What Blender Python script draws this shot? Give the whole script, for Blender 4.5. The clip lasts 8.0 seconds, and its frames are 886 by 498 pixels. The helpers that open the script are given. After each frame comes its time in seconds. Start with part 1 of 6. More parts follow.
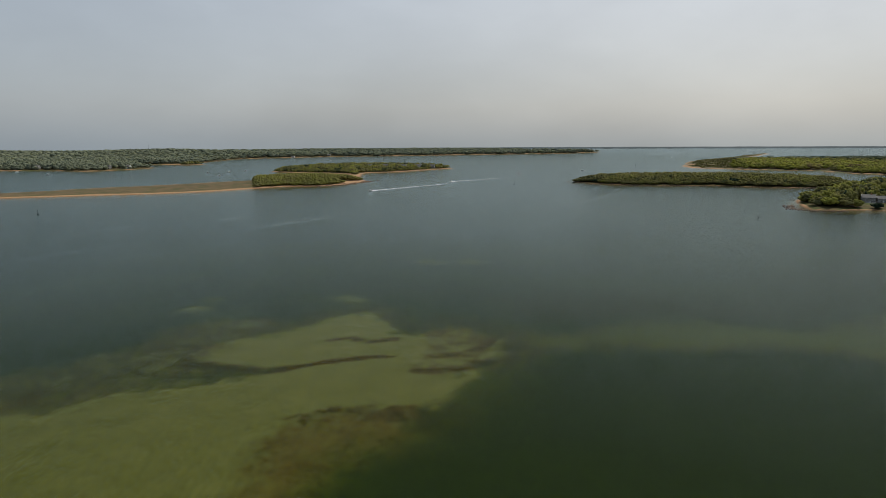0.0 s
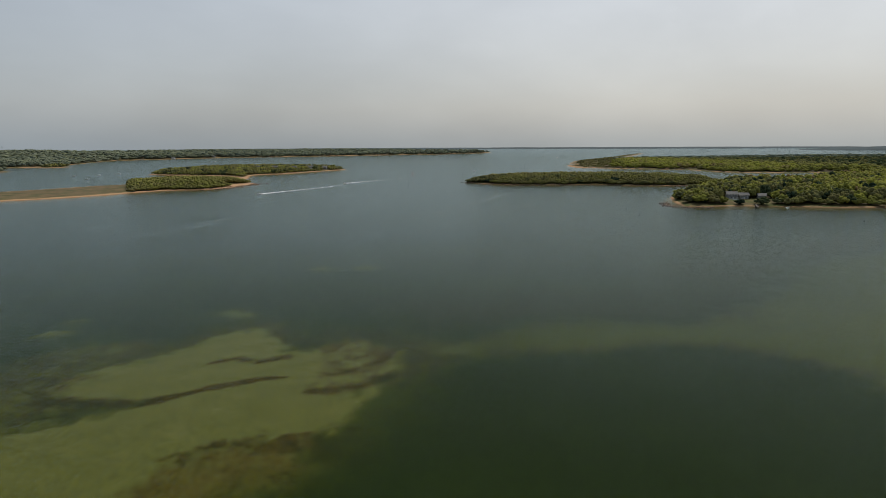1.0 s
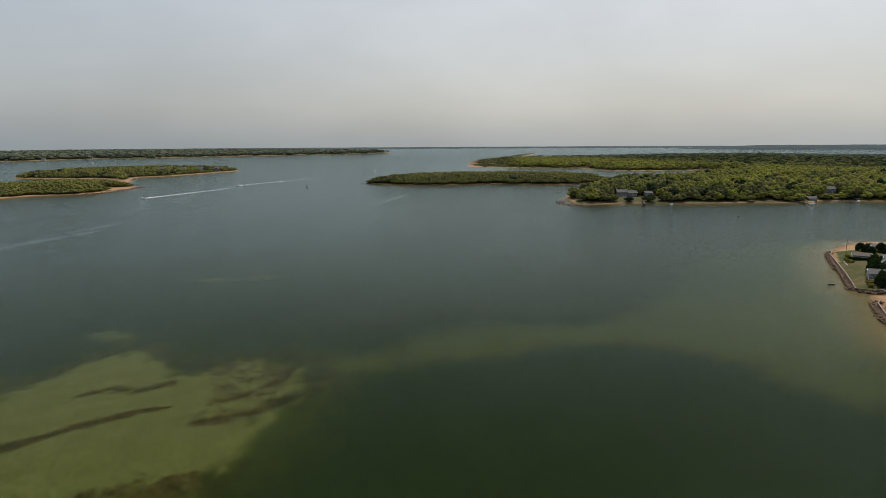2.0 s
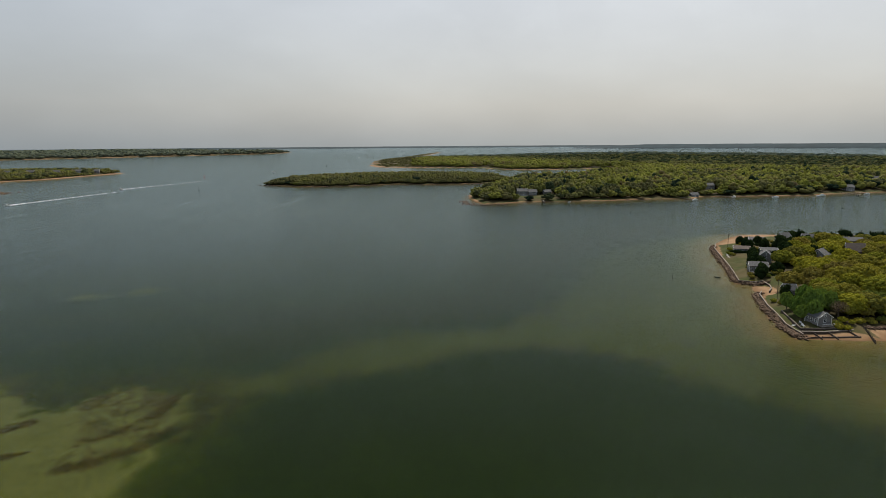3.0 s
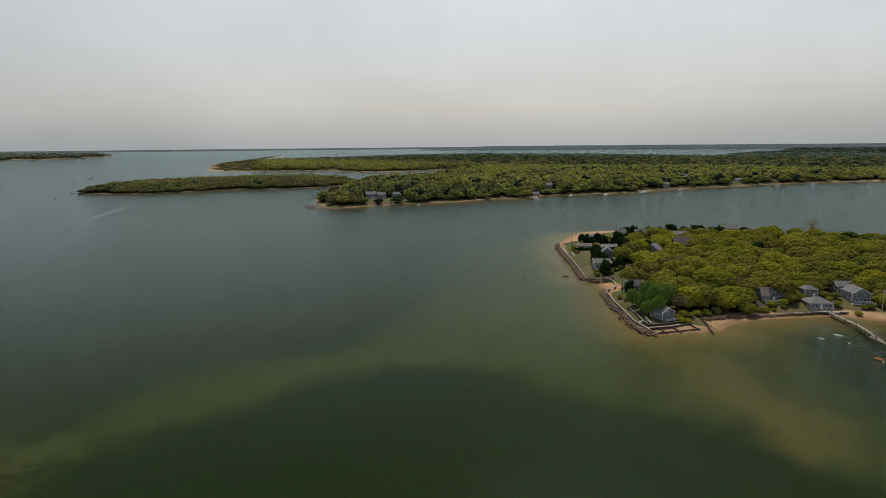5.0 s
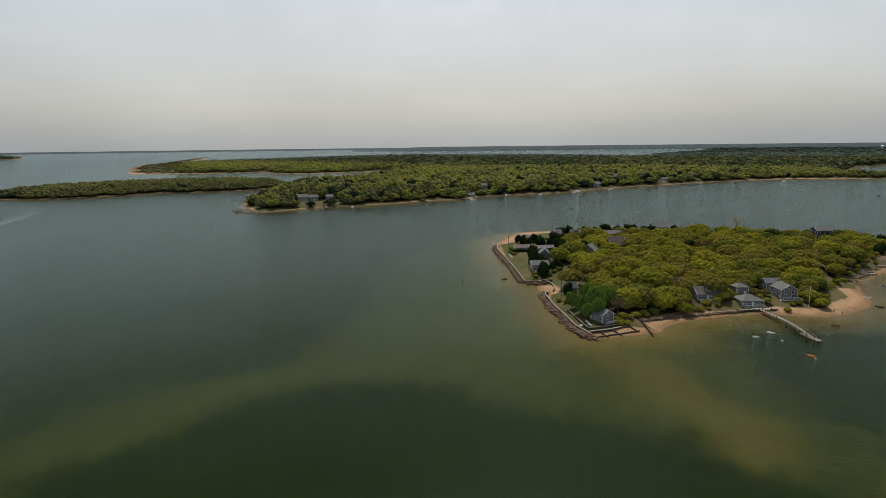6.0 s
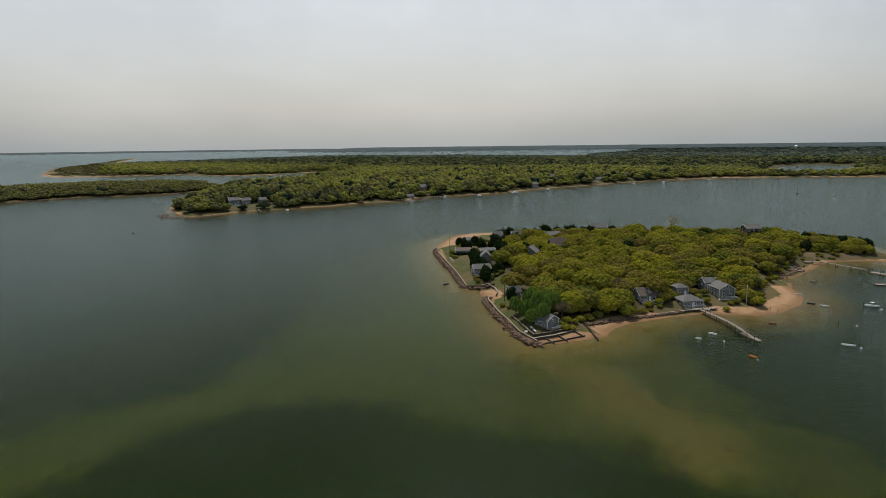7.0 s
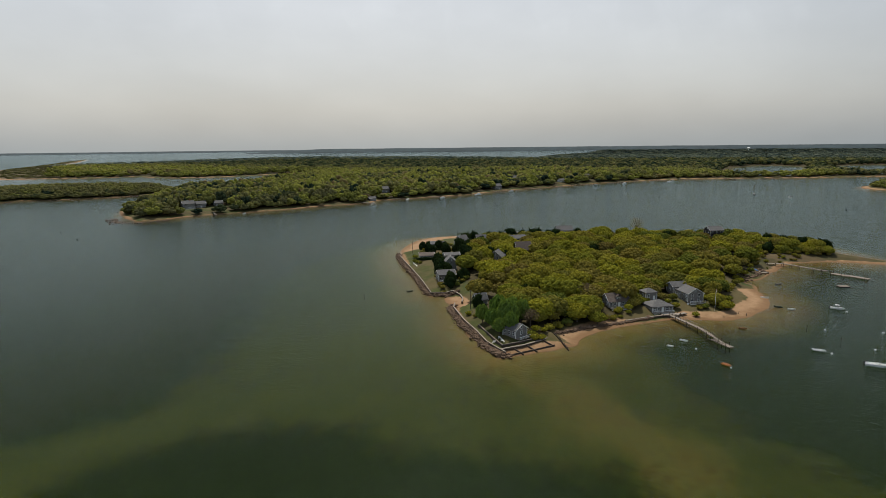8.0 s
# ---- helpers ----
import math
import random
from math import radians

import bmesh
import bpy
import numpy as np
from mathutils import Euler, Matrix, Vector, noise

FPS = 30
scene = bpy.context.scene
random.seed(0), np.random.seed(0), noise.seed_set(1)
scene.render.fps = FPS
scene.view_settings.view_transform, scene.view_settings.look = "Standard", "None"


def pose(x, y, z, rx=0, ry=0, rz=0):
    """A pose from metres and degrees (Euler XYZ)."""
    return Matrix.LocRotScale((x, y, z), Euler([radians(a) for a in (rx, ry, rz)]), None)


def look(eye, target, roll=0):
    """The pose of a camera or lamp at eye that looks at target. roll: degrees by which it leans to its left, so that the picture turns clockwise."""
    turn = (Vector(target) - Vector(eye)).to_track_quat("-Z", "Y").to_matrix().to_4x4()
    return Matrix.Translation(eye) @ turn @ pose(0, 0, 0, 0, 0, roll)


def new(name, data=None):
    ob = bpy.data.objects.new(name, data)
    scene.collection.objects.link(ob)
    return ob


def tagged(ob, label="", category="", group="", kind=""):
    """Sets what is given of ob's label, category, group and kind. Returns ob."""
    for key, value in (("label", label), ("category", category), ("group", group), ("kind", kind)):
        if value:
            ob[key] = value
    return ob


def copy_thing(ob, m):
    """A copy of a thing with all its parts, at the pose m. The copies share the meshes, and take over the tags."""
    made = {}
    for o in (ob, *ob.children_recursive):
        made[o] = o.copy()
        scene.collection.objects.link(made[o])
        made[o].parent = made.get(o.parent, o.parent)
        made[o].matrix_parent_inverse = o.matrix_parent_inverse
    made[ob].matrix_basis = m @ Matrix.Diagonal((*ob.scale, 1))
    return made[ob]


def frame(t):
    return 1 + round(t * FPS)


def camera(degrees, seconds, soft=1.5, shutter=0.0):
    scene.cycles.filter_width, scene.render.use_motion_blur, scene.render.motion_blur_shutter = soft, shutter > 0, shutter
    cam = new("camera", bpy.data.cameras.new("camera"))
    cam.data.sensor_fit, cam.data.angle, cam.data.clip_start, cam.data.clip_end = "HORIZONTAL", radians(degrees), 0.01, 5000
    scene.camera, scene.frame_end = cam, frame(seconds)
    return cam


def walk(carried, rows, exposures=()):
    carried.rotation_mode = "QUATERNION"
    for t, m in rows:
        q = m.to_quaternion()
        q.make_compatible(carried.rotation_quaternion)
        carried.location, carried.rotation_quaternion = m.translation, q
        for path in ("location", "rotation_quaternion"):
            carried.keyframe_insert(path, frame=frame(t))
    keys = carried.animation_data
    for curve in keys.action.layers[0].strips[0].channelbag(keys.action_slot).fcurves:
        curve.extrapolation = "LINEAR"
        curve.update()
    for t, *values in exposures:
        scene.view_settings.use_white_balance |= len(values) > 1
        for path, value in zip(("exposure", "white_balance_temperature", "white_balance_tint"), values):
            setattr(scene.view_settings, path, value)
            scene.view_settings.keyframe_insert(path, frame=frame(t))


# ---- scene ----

# ---------------------------------------------------------------- camera and its flight
def view(x, y, z, heading, down, lean):
    """A camera pose: heading clockwise from +y, down below the horizontal, lean to the left, in degrees."""
    h, d = radians(heading), radians(down)
    way = Vector((math.sin(h) * math.cos(d), math.cos(h) * math.cos(d), -math.sin(d)))
    return look((x, y, z), Vector((x, y, z)) + way * 100, lean)


cam = camera(72.59, 8.0, soft=0.45)
walk(cam, [
    (0.0, view(0.00, 0.00, 70.00, 0.00, 9.77, -0.26)),
    (0.5, view(0.16, 4.93, 70.44, 5.15, 9.75, -0.22)),
    (1.0, view(0.71, 9.80, 70.89, 9.99, 9.77, -0.27)),
    (1.5, view(1.64, 14.58, 71.32, 14.68, 9.80, -0.29)),
    (3.0, view(8.03, 27.61, 72.67, 28.40, 9.94, -0.42)),
    (3.5, view(10.67, 31.82, 72.64, 32.79, 9.94, -0.49)),
    (4.0, view(13.51, 36.10, 72.49, 36.79, 9.93, -0.47)),
    (5.5, view(25.47, 48.83, 71.96, 45.42, 9.81, -0.57)),
    (6.0, view(29.69, 52.55, 71.96, 48.73, 9.82, -0.63)),
    (6.5, view(34.06, 56.20, 72.03, 52.08, 9.86, -0.68)),
    (7.0, view(38.63, 59.78, 72.10, 54.53, 9.83, -0.68)),
    (7.5, view(43.37, 63.17, 72.16, 56.37, 9.76, -0.66)),
    (8.0, view(48.20, 66.34, 72.21, 58.05, 9.73, -0.60)),
])

# ---------------------------------------------------------------- daylight: hazy sky and a veiled sun
SUN_HEADING, SUN_HEIGHT = 50.0, 56.0
HUB = (30.0, 35.0)          # middle of the great sheets
scene.view_settings.exposure = -0.05


def daylight():
    world = bpy.data.worlds.new("sky")
    scene.world = world
    world.use_nodes = True
    nt = world.node_tree
    nt.nodes.clear()
    sky = nt.nodes.new("ShaderNodeTexSky")
    sky.sky_type = "NISHITA"
    sky.sun_disc = False
    sky.sun_elevation, sky.sun_rotation = radians(SUN_HEIGHT), radians(SUN_HEADING)
    sky.air_density, sky.dust_density, sky.ozone_density = 1.0, 4.0, 1.0
    # a thin high veil of cloud, paler than the blue behind it
    co = nt.nodes.new("ShaderNodeTexCoord")
    sep = nt.nodes.new("ShaderNodeSeparateXYZ")
    nt.links.new(co.outputs["Generated"], sep.inputs[0])
    ramp = nt.nodes.new("ShaderNodeValToRGB")
    el = ramp.color_ramp.elements
    el[0].position, el[0].color = 0.0, (0.425, 0.465, 0.485, 1)
    el[1].position, el[1].color = 1.0, (0.33, 0.42, 0.54, 1)
    for at, col in ((0.06, (0.495, 0.51, 0.51, 1)), (0.2, (0.535, 0.568, 0.595, 1)), (0.45, (0.44, 0.505, 0.575, 1))):
        e = el.new(at)
        e.color = col
    nt.links.new(sep.outputs["Z"], ramp.inputs[0])
    cloud = nt.nodes.new("ShaderNodeTexNoise")
    cloud.inputs["Scale"].default_value, cloud.inputs["Detail"].default_value = 2.6, 7
    stretch = nt.nodes.new("ShaderNodeMapping")
    stretch.inputs["Scale"].default_value = (1, 1, 2.4)
    nt.links.new(co.outputs["Generated"], stretch.inputs[0])
    nt.links.new(stretch.outputs[0], cloud.inputs["Vector"])
    soft = nt.nodes.new("ShaderNodeMapRange")
    soft.inputs["From Min"].default_value, soft.inputs["From Max"].default_value = 0.3, 0.7
    soft.inputs["To Min"].default_value, soft.inputs["To Max"].default_value = 0.90, 1.10
    nt.links.new(cloud.outputs[0], soft.inputs[0])
    veil = nt.nodes.new("ShaderNodeVectorMath")
    veil.operation = "SCALE"
    warm = nt.nodes.new("ShaderNodeMix")
    warm.data_type = "RGBA"
    warm.inputs[6].default_value, warm.inputs[7].default_value = (0.93, 0.985, 1.05, 1), (1.02, 1.0, 0.975, 1)
    tint = nt.nodes.new("ShaderNodeVectorMath")
    tint.operation = "MULTIPLY"
    nt.links.new(ramp.outputs[0], tint.inputs[0])
    nt.links.new(warm.outputs[2], tint.inputs[1])
    nt.links.new(tint.outputs[0], veil.inputs[0])
    # the haze glows towards the sun
    h, e = radians(SUN_HEADING), radians(SUN_HEIGHT - 12)
    dot = nt.nodes.new("ShaderNodeVectorMath")
    dot.operation = "DOT_PRODUCT"
    nt.links.new(co.outputs["Generated"], dot.inputs[0])
    dot.inputs[1].default_value = (math.sin(h) * math.cos(e), math.cos(h) * math.cos(e), math.sin(e))
    glow = nt.nodes.new("ShaderNodeMapRange")
    glow.interpolation_type = "SMOOTHSTEP"
    glow.inputs["From Min"].default_value, glow.inputs["From Max"].default_value = 0.25, 1.0
    glow.inputs["To Min"].default_value, glow.inputs["To Max"].default_value = 0.81, 1.12
    nt.links.new(dot.outputs["Value"], glow.inputs[0])
    side = nt.nodes.new("ShaderNodeMapRange")
    side.inputs["From Min"].default_value, side.inputs["From Max"].default_value = 0.1, 0.7
    nt.links.new(dot.outputs["Value"], side.inputs[0])
    nt.links.new(side.outputs[0], warm.inputs[0])
    bright = nt.nodes.new("ShaderNodeMath")
    bright.operation = "MULTIPLY"
    nt.links.new(glow.outputs[0], bright.inputs[0])
    # faint streaks of high ice cloud
    comb = nt.nodes.new("ShaderNodeMapping")
    comb.inputs["Rotation"].default_value = (0, radians(40), radians(-SUN_HEADING))
    comb.inputs["Scale"].default_value = (1.6, 9.0, 6.0)
    nt.links.new(co.outputs["Generated"], comb.inputs[0])
    ice = nt.nodes.new("ShaderNodeTexNoise")
    ice.inputs["Scale"].default_value, ice.inputs["Detail"].default_value, ice.inputs["Distortion"].default_value = 2.2, 6, 0.6
    nt.links.new(comb.outputs[0], ice.inputs["Vector"])
    wisp = nt.nodes.new("ShaderNodeMapRange")
    wisp.inputs["From Min"].default_value, wisp.inputs["From Max"].default_value = 0.5, 0.72
    nt.links.new(ice.outputs[0], wisp.inputs[0])
    high = nt.nodes.new("ShaderNodeMapRange")
    high.inputs["From Min"].default_value, high.inputs["From Max"].default_value = 0.1, 0.24
    high.inputs["To Max"].default_value = 0.07
    nt.links.new(sep.outputs["Z"], high.inputs[0])
    streak = nt.nodes.new("ShaderNodeMath")
    streak.operation = "MULTIPLY_ADD"
    nt.links.new(wisp.outputs[0], streak.inputs[0])
    nt.links.new(high.outputs[0], streak.inputs[1])
    nt.links.new(soft.outputs[0], streak.inputs[2])
    nt.links.new(streak.outputs[0], bright.inputs[1])
    back1 = nt.nodes.new("ShaderNodeBackground")
    back1.inputs["Strength"].default_value = 0.035
    nt.links.new(sky.outputs[0], back1.inputs[0])
    nt.links.new(bright.outputs[0], veil.inputs["Scale"])
    back2 = nt.nodes.new("ShaderNodeBackground")
    back2.inputs["Strength"].default_value = 0.82
    nt.links.new(veil.outputs[0], back2.inputs[0])
    add = nt.nodes.new("ShaderNodeAddShader")
    nt.links.new(back1.outputs[0], add.inputs[0])
    nt.links.new(back2.outputs[0], add.inputs[1])
    out = nt.nodes.new("ShaderNodeOutputWorld")
    nt.links.new(add.outputs[0], out.inputs[0])
    lamp = bpy.data.lights.new("sun", "SUN")
    lamp.energy, lamp.angle, lamp.color = 4.8, radians(1.2), (1.0, 0.95, 0.86)
    h, e = radians(SUN_HEADING), radians(SUN_HEIGHT)
    way = Vector((math.sin(h) * math.cos(e), math.cos(h) * math.cos(e), math.sin(e)))
    new("sun", lamp).matrix_world = look(way * 1000, (0, 0, 0))


daylight()


# ---------------------------------------------------------------- materials
class Nodes:
    """A material and short ways to wire it."""

    def __init__(self, name):
        self.mat = bpy.data.materials.new(name)
        self.mat.use_nodes = True
        self.nt = self.mat.node_tree
        self.nt.nodes.clear()
        self.out = self.nt.nodes.new("ShaderNodeOutputMaterial")

    def put(self, socket, value):
        if isinstance(value, bpy.types.NodeSocket):
            self.nt.links.new(value, socket)
        elif isinstance(value, tuple) and len(value) == 3 and socket.type == "RGBA":
            socket.default_value = (*value, 1)
        else:
            socket.default_value = value

    def add(self, kind, ins=(), **props):
        n = self.nt.nodes.new("ShaderNode" + kind)
        if kind == "Math" or kind == "VectorMath":
            n.operation = props["operation"]
        if kind == "Mix":
            n.data_type = "RGBA"
            n.blend_type = props.get("blend", "MIX")
        if kind == "Attribute":
            n.attribute_name = props["attr"]
        for key, value in dict(ins).items():
            self.put(n.inputs[key], value)
        return n

    def position(self, scale=(1, 1, 1), turn=0.0, own=False):
        src = self.add("TexCoord").outputs["Object"] if own else self.add("NewGeometry").outputs["Position"]
        m = self.add("Mapping", {"Vector": src})
        m.vector_type = "TEXTURE"
        m.inputs["Scale"].default_value = tuple(1.0 / v for v in scale)
        m.inputs["Rotation"].default_value = (0, 0, radians(turn))
        return m.outputs[0]

    def noise(self, size, detail=3, scale=(1, 1, 1), turn=0.0, rough=0.55, own=False, warp=0.0):
        return self.add("TexNoise", {"Vector": self.position(scale, turn, own), "Scale": 1.0 / size, "Detail": detail, "Roughness": rough, "Distortion": warp}).outputs[0]

    def ramp(self, value, lo, hi, a=0.0, b=1.0):
        return self.add("MapRange", {"Value": value, "From Min": lo, "From Max": hi, "To Min": a, "To Max": b}).outputs[0]

    def math(self, op, a, b=0.0):
        n = self.nt.nodes.new("ShaderNodeMath")
        n.operation = op
        self.put(n.inputs[0], a)
        self.put(n.inputs[1], b)
        return n.outputs[0]

    def mix(self, fac, a, b, blend="MIX"):
        n = self.nt.nodes.new("ShaderNodeMix")
        n.data_type, n.blend_type = "RGBA", blend
        self.put(n.inputs[0], fac)
        self.put(n.inputs[6], a)
        self.put(n.inputs[7], b)
        return n.outputs[2]

    def attr(self, name):
        return self.add("Attribute", attr=name).outputs["Fac"]

    def bump(self, height, strength, distance, normal=None):
        ins = {"Height": height, "Strength": strength, "Distance": distance}
        if normal is not None:
            ins["Normal"] = normal
        return self.add("Bump", ins).outputs[0]

    def surface(self, color, rough=0.8, normal=None, metal=0.0, spec=0.3):
        ins = {"Base Color": color, "Roughness": rough, "Metallic": metal, "Specular IOR Level": spec}
        if normal is not None:
            ins["Normal"] = normal
        b = self.add("BsdfPrincipled", ins)
        self.nt.links.new(b.outputs[0], self.out.inputs[0])
        return self.mat


def plain(name, color, rough=0.7, vary=0.25, size=0.6, metal=0.0, bump=0.0):
    n = Nodes(name)
    grain = n.noise(size, 4)
    stain = n.noise(size * 7, 3)
    c = n.mix(n.ramp(grain, 0.3, 0.7), tuple(v * (1 - vary) for v in color), tuple(min(1, v * (1 + vary)) for v in color))
    c = n.mix(n.ramp(stain, 0.35, 0.75, 0, 0.5), c, tuple(v * (1 - 1.4 * vary) for v in color))
    nm = n.bump(grain, 0.5, bump) if bump else None
    return n.surface(c, rough, nm, metal)


def leaf_material(name, colors, own=True):
    """Foliage: colour by tree, by clump and by fine noise; thin leaves let some light through."""
    n = Nodes(name)
    tree = n.add("ObjectInfo").outputs["Random"] if own else n.attr("tint")
    ramp = n.add("ValToRGB", {"Fac": tree})
    el = ramp.color_ramp.elements
    el[0].position, el[0].color = 0.0, (*colors[0], 1)
    el[1].position, el[1].color = 1.0, (*colors[-1], 1)
    for i, c in enumerate(colors[1:-1]):
        e = el.new((i + 1) / (len(colors) - 1))
        e.color = (*c, 1)
    c = ramp.outputs[0]
    clump = n.add("NewGeometry").outputs["Random Per Island"]
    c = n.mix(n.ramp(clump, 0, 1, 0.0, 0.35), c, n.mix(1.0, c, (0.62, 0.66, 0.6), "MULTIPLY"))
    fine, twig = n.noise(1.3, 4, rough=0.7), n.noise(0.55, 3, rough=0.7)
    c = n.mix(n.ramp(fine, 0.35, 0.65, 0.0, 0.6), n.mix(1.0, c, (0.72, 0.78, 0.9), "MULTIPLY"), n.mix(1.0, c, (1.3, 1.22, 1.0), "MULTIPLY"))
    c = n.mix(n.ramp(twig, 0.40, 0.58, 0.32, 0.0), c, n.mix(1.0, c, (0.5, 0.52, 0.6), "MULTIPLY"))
    relief = n.math("ADD", fine, n.math("MULTIPLY", twig, 0.6))
    if not own:
        # shade between boughs painted in: colour darkens in the pits of the relief
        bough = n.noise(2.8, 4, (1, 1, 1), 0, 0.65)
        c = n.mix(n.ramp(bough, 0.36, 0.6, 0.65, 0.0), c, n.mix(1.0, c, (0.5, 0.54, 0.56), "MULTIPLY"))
        relief = n.math("ADD", relief, n.math("MULTIPLY", bough, 5.0))
    nm = n.bump(relief, 0.7, 0.5)
    d = n.add("BsdfDiffuse", {"Color": c, "Roughness": 0.6, "Normal": nm})
    t = n.add("BsdfTranslucent", {"Color": n.mix(1.0, c, (1.2, 1.15, 0.6), "MULTIPLY"), "Normal": nm})
    m1 = n.add("MixShader", {"Fac": 0.22})
    n.nt.links.new(d.outputs[0], m1.inputs[1])
    n.nt.links.new(t.outputs[0], m1.inputs[2])
    n.nt.links.new(m1.outputs[0], n.out.inputs[0])
    return n.mat


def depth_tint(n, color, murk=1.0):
    """A bottom's colour with the water's dimming painted in: red goes first, green last."""
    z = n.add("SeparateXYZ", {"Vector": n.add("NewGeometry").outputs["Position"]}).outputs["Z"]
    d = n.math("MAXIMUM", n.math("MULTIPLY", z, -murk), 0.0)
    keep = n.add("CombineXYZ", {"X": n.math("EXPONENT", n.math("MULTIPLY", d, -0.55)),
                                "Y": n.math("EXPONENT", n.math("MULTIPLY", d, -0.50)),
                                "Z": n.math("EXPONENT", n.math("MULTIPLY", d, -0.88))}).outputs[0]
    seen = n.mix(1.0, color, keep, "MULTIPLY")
    # green light scattered back by deep water, added to the colour
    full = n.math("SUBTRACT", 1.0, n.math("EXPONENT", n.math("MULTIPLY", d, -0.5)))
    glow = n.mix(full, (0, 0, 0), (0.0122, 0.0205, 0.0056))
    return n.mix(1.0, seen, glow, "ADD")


BED_RELIEF = 0.35           # the shoals are flat and the water over them is murky


def bed_material():
    n = Nodes("sea_bed")
    patch = n.noise(9, 5, (1, 1, 1), 0, 0.6)
    fine = n.noise(1.6, 4, (1, 0.5, 1), 30)
    sand = n.mix(n.ramp(patch, 0.3, 0.7), (0.190, 0.172, 0.088), (0.226, 0.204, 0.105))
    sand = n.mix(n.ramp(fine, 0.4, 0.75, 0, 0.35), sand, (0.15, 0.13, 0.05))
    weed = n.attr("weed")
    edge = n.math("ADD", weed, n.math("MULTIPLY", n.math("SUBTRACT", n.noise(7, 6, (1, 1, 1), 0, 0.68, warp=0.8), 0.5), 1.3))
    edge = n.math("ADD", edge, n.math("MULTIPLY", n.math("SUBTRACT", n.noise(28, 3, (1, 0.6, 1), 20), 0.5), 0.7))
    edge = n.math("ADD", edge, n.math("MULTIPLY", n.math("SUBTRACT", n.noise(2.0, 4, (1, 1, 1), 0, 0.7), 0.5), 0.95))
    grass = n.mix(n.ramp(fine, 0.3, 0.7), (0.042, 0.024, 0.008), (0.115, 0.066, 0.022))
    c = n.mix(n.ramp(edge, 0.34, 0.72), sand, grass)
    tuft = n.ramp(n.noise(1.1, 3, (1, 1, 1), 0, 0.6), 0.66, 0.72, 0, 0.55)
    c = n.mix(tuft, c, (0.05, 0.03, 0.012))
    rust = n.attr("rust")
    c = n.mix(n.math("MULTIPLY", rust, n.ramp(patch, 0.3, 0.6, 0.3, 1)), c, (0.20, 0.112, 0.046))
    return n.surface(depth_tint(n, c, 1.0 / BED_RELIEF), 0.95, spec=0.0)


def ground_material():
    n = Nodes("shore_ground")
    big, mid, fine = n.noise(22, 4), n.noise(4, 4), n.noise(0.7, 3)
    dry = n.mix(n.ramp(mid, 0.3, 0.7), (0.215, 0.13, 0.068), (0.29, 0.182, 0.10))
    dry = n.mix(n.ramp(fine, 0.35, 0.7, 0, 0.4), dry, (0.18, 0.11, 0.06))
    z = n.add("SeparateXYZ", {"Vector": n.add("NewGeometry").outputs["Position"]}).outputs["Z"]
    wet = n.ramp(n.math("ADD", z, n.ramp(mid, 0.3, 0.7, -0.12, 0.12)), 0.15, 0.68, 1, 0)
    sand = n.mix(n.math("MULTIPLY", wet, 0.75), dry, (0.125, 0.068, 0.030))
    lawn = n.mix(n.ramp(mid, 0.3, 0.7), (0.028, 0.038, 0.008), (0.055, 0.06, 0.015))
    lawn = n.mix(n.ramp(big, 0.44, 0.58, 0, 0.9), lawn, (0.078, 0.06, 0.026))
    litter = n.mix(n.ramp(mid, 0.3, 0.7), (0.03, 0.026, 0.010), (0.06, 0.046, 0.02))
    marsh = n.mix(n.ramp(n.noise(14, 5, (1, 1, 1), 0, 0.65), 0.35, 0.65), (0.06, 0.043, 0.021), (0.105, 0.077, 0.040))
    marsh = n.mix(n.ramp(big, 0.45, 0.65, 0, 0.8), marsh, (0.036, 0.042, 0.013))
    c = n.mix(n.attr("wood"), lawn, litter)
    c = n.mix(n.attr("marsh"), c, marsh)
    beach = n.math("ADD", n.attr("sand"), n.math("MULTIPLY", n.math("SUBTRACT", mid, 0.5), 0.7))
    c = n.mix(n.ramp(beach, 0.4, 0.6), c, sand)
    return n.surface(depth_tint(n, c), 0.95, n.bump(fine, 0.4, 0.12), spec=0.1)


